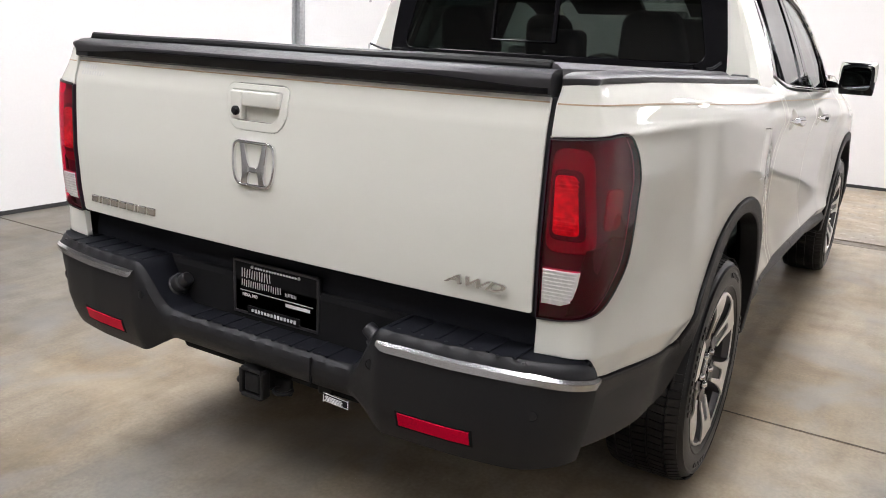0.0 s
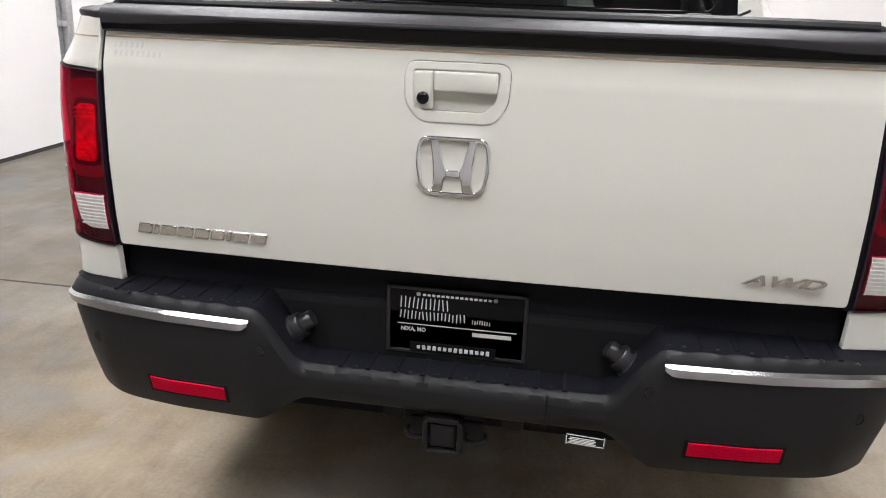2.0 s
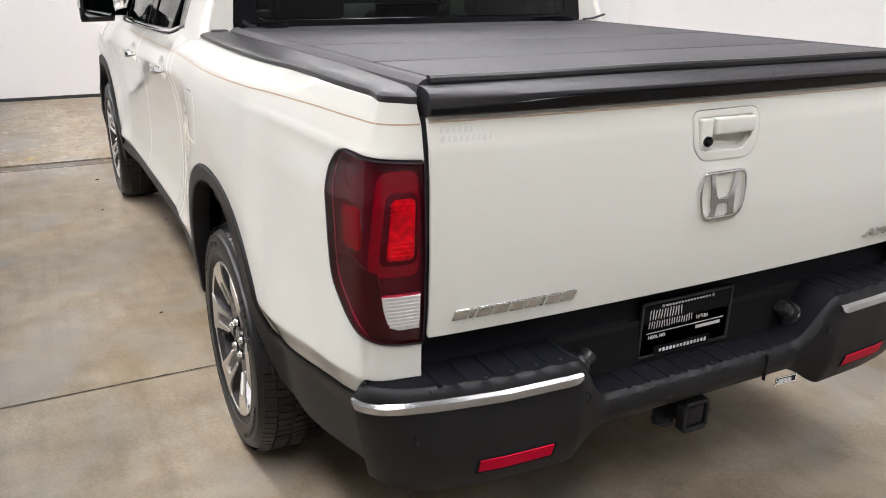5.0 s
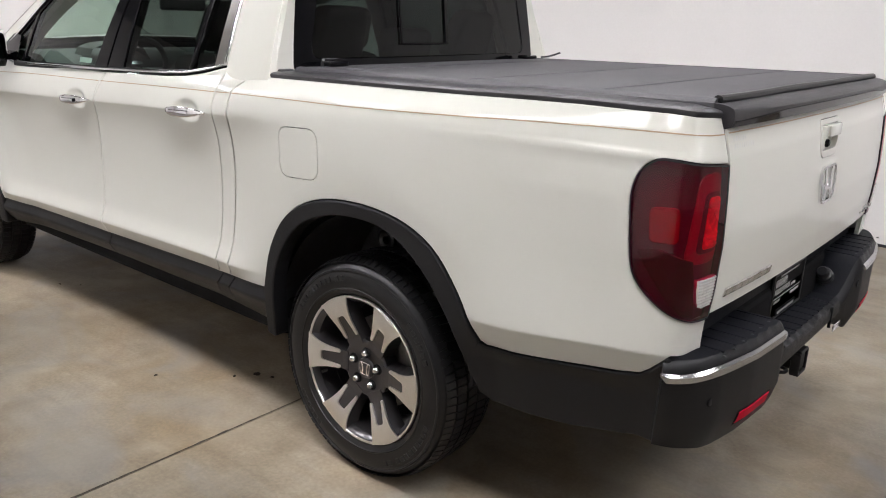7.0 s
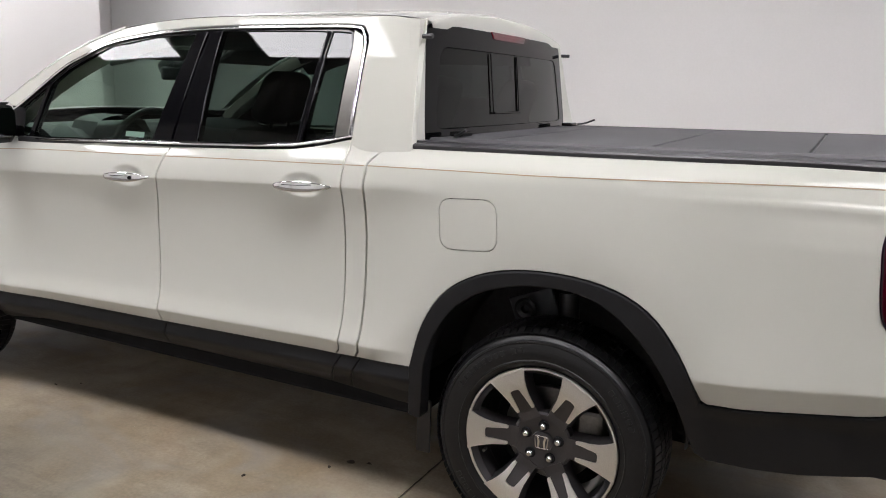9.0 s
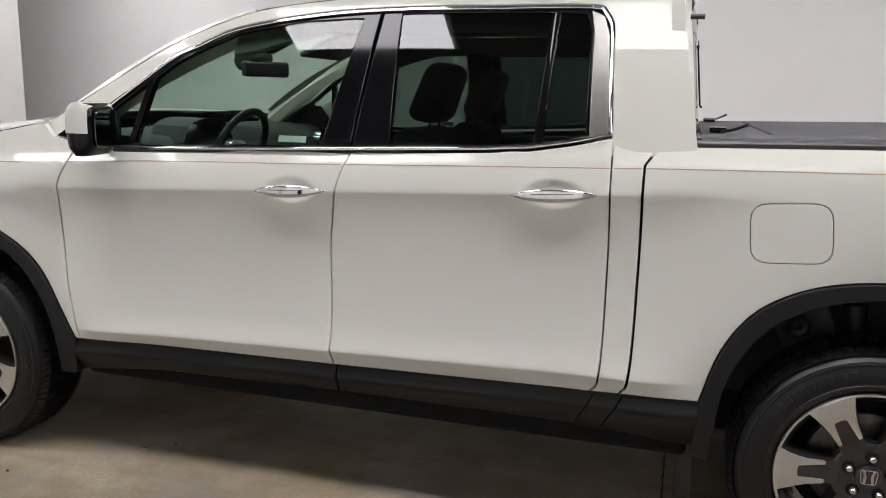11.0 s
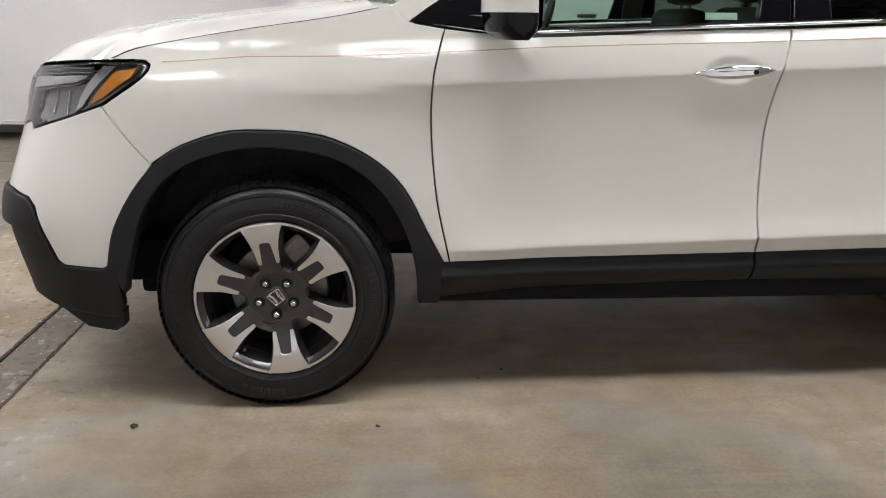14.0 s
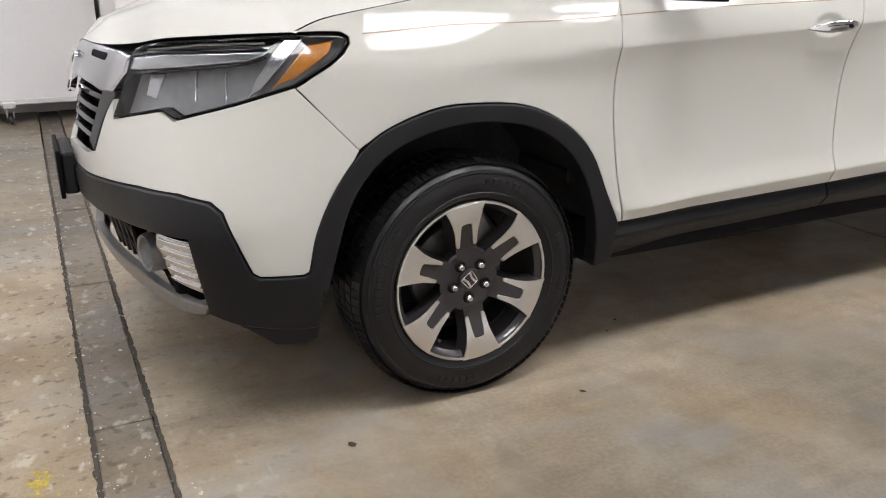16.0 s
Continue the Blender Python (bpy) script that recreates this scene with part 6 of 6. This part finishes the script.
for d in (1, -1):
    part("door_card", box((1.75, .03, .62), (1.62, d * .86, .88), .01), DASH, truck)
    part("door_sill_trim", box((1.75, .05, .03), (1.62, d * .865, 1.185), .01), BEIGE if d < 0 else DASH, truck)
    part("pillar_lining", box((.10, .03, .40), (1.585, d * .745, 1.42), .01, turn=Matrix.Rotation(radians(d * 22), 4, "X")), DASH, truck)
    part("window_sticker", box((.10, .002, .022), (1.80, d * (float(cabin(np.array([1.8]), np.array([1.245]))[0, 1]) - .018), 1.245), .0005, turn=Matrix.Rotation(radians(d * 20), 4, "X")), CONDUIT, truck, "small pale printed sticker")
im = part("rear_view_mirror", box((.035, .245, .068), (2.375, .0, 1.490), .014, 3, turn=Matrix.Rotation(radians(-24), 4, "Z")), SATIN, truck, "black rear-view mirror", True)
part("mirror_stem", tube([(2.385, 0, 1.49), (2.45, 0, 1.545)], .016), SATIN, im)
part("sensor_box", box((.13, .15, .075), (2.435, 0, 1.535), .025, 3, turn=Matrix.Rotation(radians(25), 4, "Y")), SATIN, im)


# ---- wheels ----
def build_wheel():
    w = new_at("wheel", (0, 0, 0))
    w.parent = truck
    prof = [(.252, -.105), (.262, -.118), (.30, -.126), (.335, -.122), (.354, -.110), (.361, -.095), (.3655, -.06), (.366, 0), (.3655, .06), (.361, .095), (.354, .110), (.338, .1205), (.3365, .1225), (.3335, .1225), (.332, .1215), (.322, .1245), (.300, .1270), (.2800, .1235), (.2785, .1250), (.2750, .1250), (.2735, .1215), (.264, .1165), (.258, .112), (.251, .106)]
    tyre = part("tyre", lathe([(r, h) for r, h in prof], 96), RUBBER, w, "black all-season tyre", True)
    # tread blocks and grooves as proud ribs
    b = bmesh.new()
    for row, (y0, y1, n, skew) in enumerate(((-.112, -.078, 92, .3), (-.072, -.028, 84, -.5), (-.020, .020, 84, .5), (.028, .072, 84, -.5), (.078, .112, 92, .3))):
        for k in range(n):
            a0 = 2 * math.pi * (k + .06 + .3 * (row % 2)) / n
            a1 = a0 + 2 * math.pi * .84 / n
            vs = []
            for a, y in ((a0, y0), (a1, y0), (a1, y1), (a0, y1)):
                a += skew * (y - y0) * .6
                for r in (.365, .3765 - .35 * max(0, abs(y) - .075)):
                    vs.append(b.verts.new((r * math.cos(a), y, r * math.sin(a))))
            for f in ((1, 3, 5, 7), (0, 2, 3, 1), (2, 4, 5, 3), (4, 6, 7, 5), (6, 0, 1, 7)):
                b.faces.new([vs[i] for i in f])
    bmesh.ops.recalc_face_normals(b, faces=b.faces)
    tagged(part("tread_block", b, RUBBER, tyre), kind="stuff")
    # raised marks on the sidewall
    b = bmesh.new()
    for start, count in ((.50, 9), (3.45, 9), (1.25, 2), (4.20, 2), (2.35, 6), (5.35, 6)):
        for k in range(count):
            a = start + k * .078
            me = box((.016, .0055, .017), (0, 0, 0), .0016)
            bmesh.ops.transform(me, matrix=Matrix.Rotation(-a, 4, "Y") @ Matrix.Translation((.312, .1262, 0)) @ Matrix.Rotation(radians(90), 4, "Y"), verts=me.verts)
            b = merged(b, me)
    tagged(part("sidewall_mark", b, RUBBERMARK, tyre), kind="stuff")
    part("tyre_ring", lathe([(.3365, .1205), (.3380, .1250), (.342, .1240), (.344, .117)], 80), RUBBERMARK, tyre, smooth=True)
    rim = part("rim", lathe([(.252, .104), (.2525, .112), (.249, .1155), (.243, .115), (.240, .108), (.228, .095), (.222, .02), (.215, -.10), (.24, -.105)], 80), GUNMETAL, w, "gunmetal alloy wheel with machined spokes", True)
    part("rim_lip", lathe([(.2535, .109), (.2535, .1155), (.2515, .1185), (.2455, .1185), (.2440, .1150)], 80), MACHINED, rim, "machined rim lip", True)
    part("brake_disc", lathe([(.06, .01), (.155, .01), (.158, .006), (.158, -.012), (.06, -.012)], 48), STEEL, w, "steel brake disc", True)
    part("brake_shield", lathe([(0, -.03), (.20, -.03), (.205, -.04), (0, -.05)], 40), DARK, w)
    part("caliper", box((.09, .10, .15), (-.135, -.01, .04), .015), STEEL, w)
    hubm = lathe([(.03, .082), (.05, .084), (.078, .088), (.092, .090), (.099, .086), (.103, .070), (.098, .05), (.09, .03)], 48)
    part("hub", hubm, GUNMETAL, rim, "", True)
    part("cap", lathe([(0, .094), (.030, .0938), (.034, .092), (.036, .084)], 32), GUNMETAL, rim, "", True)
    ringp = rounded([(-.024, .022), (.024, .022), (.020, -.022), (-.020, -.022)], .008)
    flat = lambda x, z, o=0.0: np.stack([np.asarray(x, float), .0955 + o + 0 * np.asarray(x, float), np.asarray(z, float)], -1)
    skin("cap_ring", flat, ringp, CHROME, rim, holes=[[tuple(q) for q in shrunk(np.array(ringp)[::-1], .003)]], res=.02, steps=.006, gap=0, edge=.0008, depth=.004)
    for d in (-1, 1):
        skin("cap_bar", flat, [(d * .0175, .019), (d * .0105, .019), (d * .0055, .002), (d * .0075, -.019), (d * .0145, -.019), (d * .0125, .002)], CHROME, rim, res=.02, steps=.01, gap=0, edge=.0008, depth=.004)
    for k in range(5):
        a = radians(-50 + 72 * k)
        c = (.057 * math.cos(a), .092, .057 * math.sin(a))
        part("nut_seat", lathe([(.0120, .001), (.0160, .0018), (.0180, -.002)], 16, "y", c), DARK, rim)
        part("lug_nut", lathe([(0, .016), (.0070, .015), (.0105, .011), (.0120, .002), (.0120, -.01)], 12, "y", c), CHROME, rim, "chrome lug nut", True)
    valve = Matrix.Rotation(radians(20), 4, "Y") @ Vector((.205, .085, 0))
    part("valve", tube([valve, valve + Vector((0, .022, 0))], .005, 8), STEEL, rim, "", True)
    for r, y in ((.232, .060), (.228, .030)):
        part("barrel_step", lathe([(r, y - .004), (r - .006, y), (r, y + .004)], 64), GUNMETAL, rim, "", True)
    for k in range(6):
        turn = Matrix.Rotation(radians(60 * k), 4, "Y")
        half = [(.080, .034), (.105, .0335), (.13, .0345), (.16, .0385), (.19, .0455), (.215, .054), (.2455, .068)]
        b = bmesh.new()
        top, low = [], []
        dish = lambda r: .092 + .0225 * float(step(.09, .22, r))
        for r, wd in half:
            for lst, y, g in ((top, dish(r), 0), (low, dish(r) - .045, .010)):
                lst.append([b.verts.new((r, y, -wd - g)), b.verts.new((r, y, wd + g))])
        for i in range(len(half) - 1):
            b.faces.new((top[i][0], top[i][1], top[i + 1][1], top[i + 1][0]))
            for s2 in (0, 1):
                b.faces.new((top[i][s2], top[i + 1][s2], low[i + 1][s2], low[i][s2]))
        b.faces.new((top[0][0], top[0][1], low[0][1], low[0][0]))
        bmesh.ops.recalc_face_normals(b, faces=b.faces)
        bmesh.ops.transform(b, matrix=turn, verts=b.verts)
        spoke = part("spoke", b, GUNMETAL, rim)
        # machined facing: a fork whose slot stays dark
        fork = [(.120, -.0345), (.16, -.0380), (.19, -.0450), (.215, -.0535), (.2455, -.0675), (.2455, .0675), (.215, .0535), (.19, .0450), (.16, .0380), (.120, .0345), (.113, .0310), (.114, .0230)] + [(.180 + .008 * math.sin(t), .0175 * (abs(math.cos(t)) ** .6 * (1 if math.cos(t) > 0 else -1))) for t in np.linspace(0, math.pi, 9)] + [(.114, -.0230), (.113, -.0310)]
        sp = lambda x, z, o=0.0: np.stack([np.asarray(x, float), .0925 + .0225 * step(.09, .22, x) + o, np.asarray(z, float)], -1)
        f = skin("spoke_face", sp, fork, MACHINED, rim, res=.02, steps=.008, gap=0, edge=.0012, depth=.006, out=.0055, label="machined silver spoke face")
        f.data.transform(turn)
        f.data.update()
    return w


wheel = build_wheel()


def set_wheel(w, place, spin, flip):
    m = Matrix.Translation(place) @ (Matrix.Rotation(math.pi, 4, "Z") if flip else Matrix()) @ Matrix.Rotation(radians(spin), 4, "Y")
    w.matrix_basis = m


def wheel_copy(place, spin, flip):
    made = {}
    for o in (wheel, *wheel.children_recursive):
        made[o] = o.copy()
        scene.collection.objects.link(made[o])
        made[o].parent = made.get(o.parent, o.parent)
    set_wheel(made[wheel], place, spin, flip)


WY = .835
wheel_copy((3.18, WY, .375), 38, False)
wheel_copy((3.18, -WY, .375), 10, True)
wheel_copy((0, -WY, .375), 35, True)
set_wheel(wheel, (0, WY, .375), 0, False)
pair("mud_flap", box((.055, .012, .20), (.490, .80, .270), .004), SATIN, truck, smooth=False)
pair("suspension_arm", tube([(.05, .60, .48), (-.02, .74, .40)], .03), SATIN, truck)
for d in (1, -1):
    mount = part("damper_mount", lathe([(.012, -.004), (.030, -.002), (.038, .004), (.040, .018), (.030, .022), (.016, .018), (.012, .006)], 24, "y", (.185, d * .625, .718)), SATIN, truck, "black rubber damper mount in the wheel well", True)
    part("mount_plate", box((.17, .012, .13), (.160, d * .606, .712), .006, turn=Matrix.Rotation(radians(22), 4, "Y")), WELLGREY, mount)
pair("strut", tube([(.0, .66, .45), (.03, .64, .80)], .035, 12), SATIN, truck)
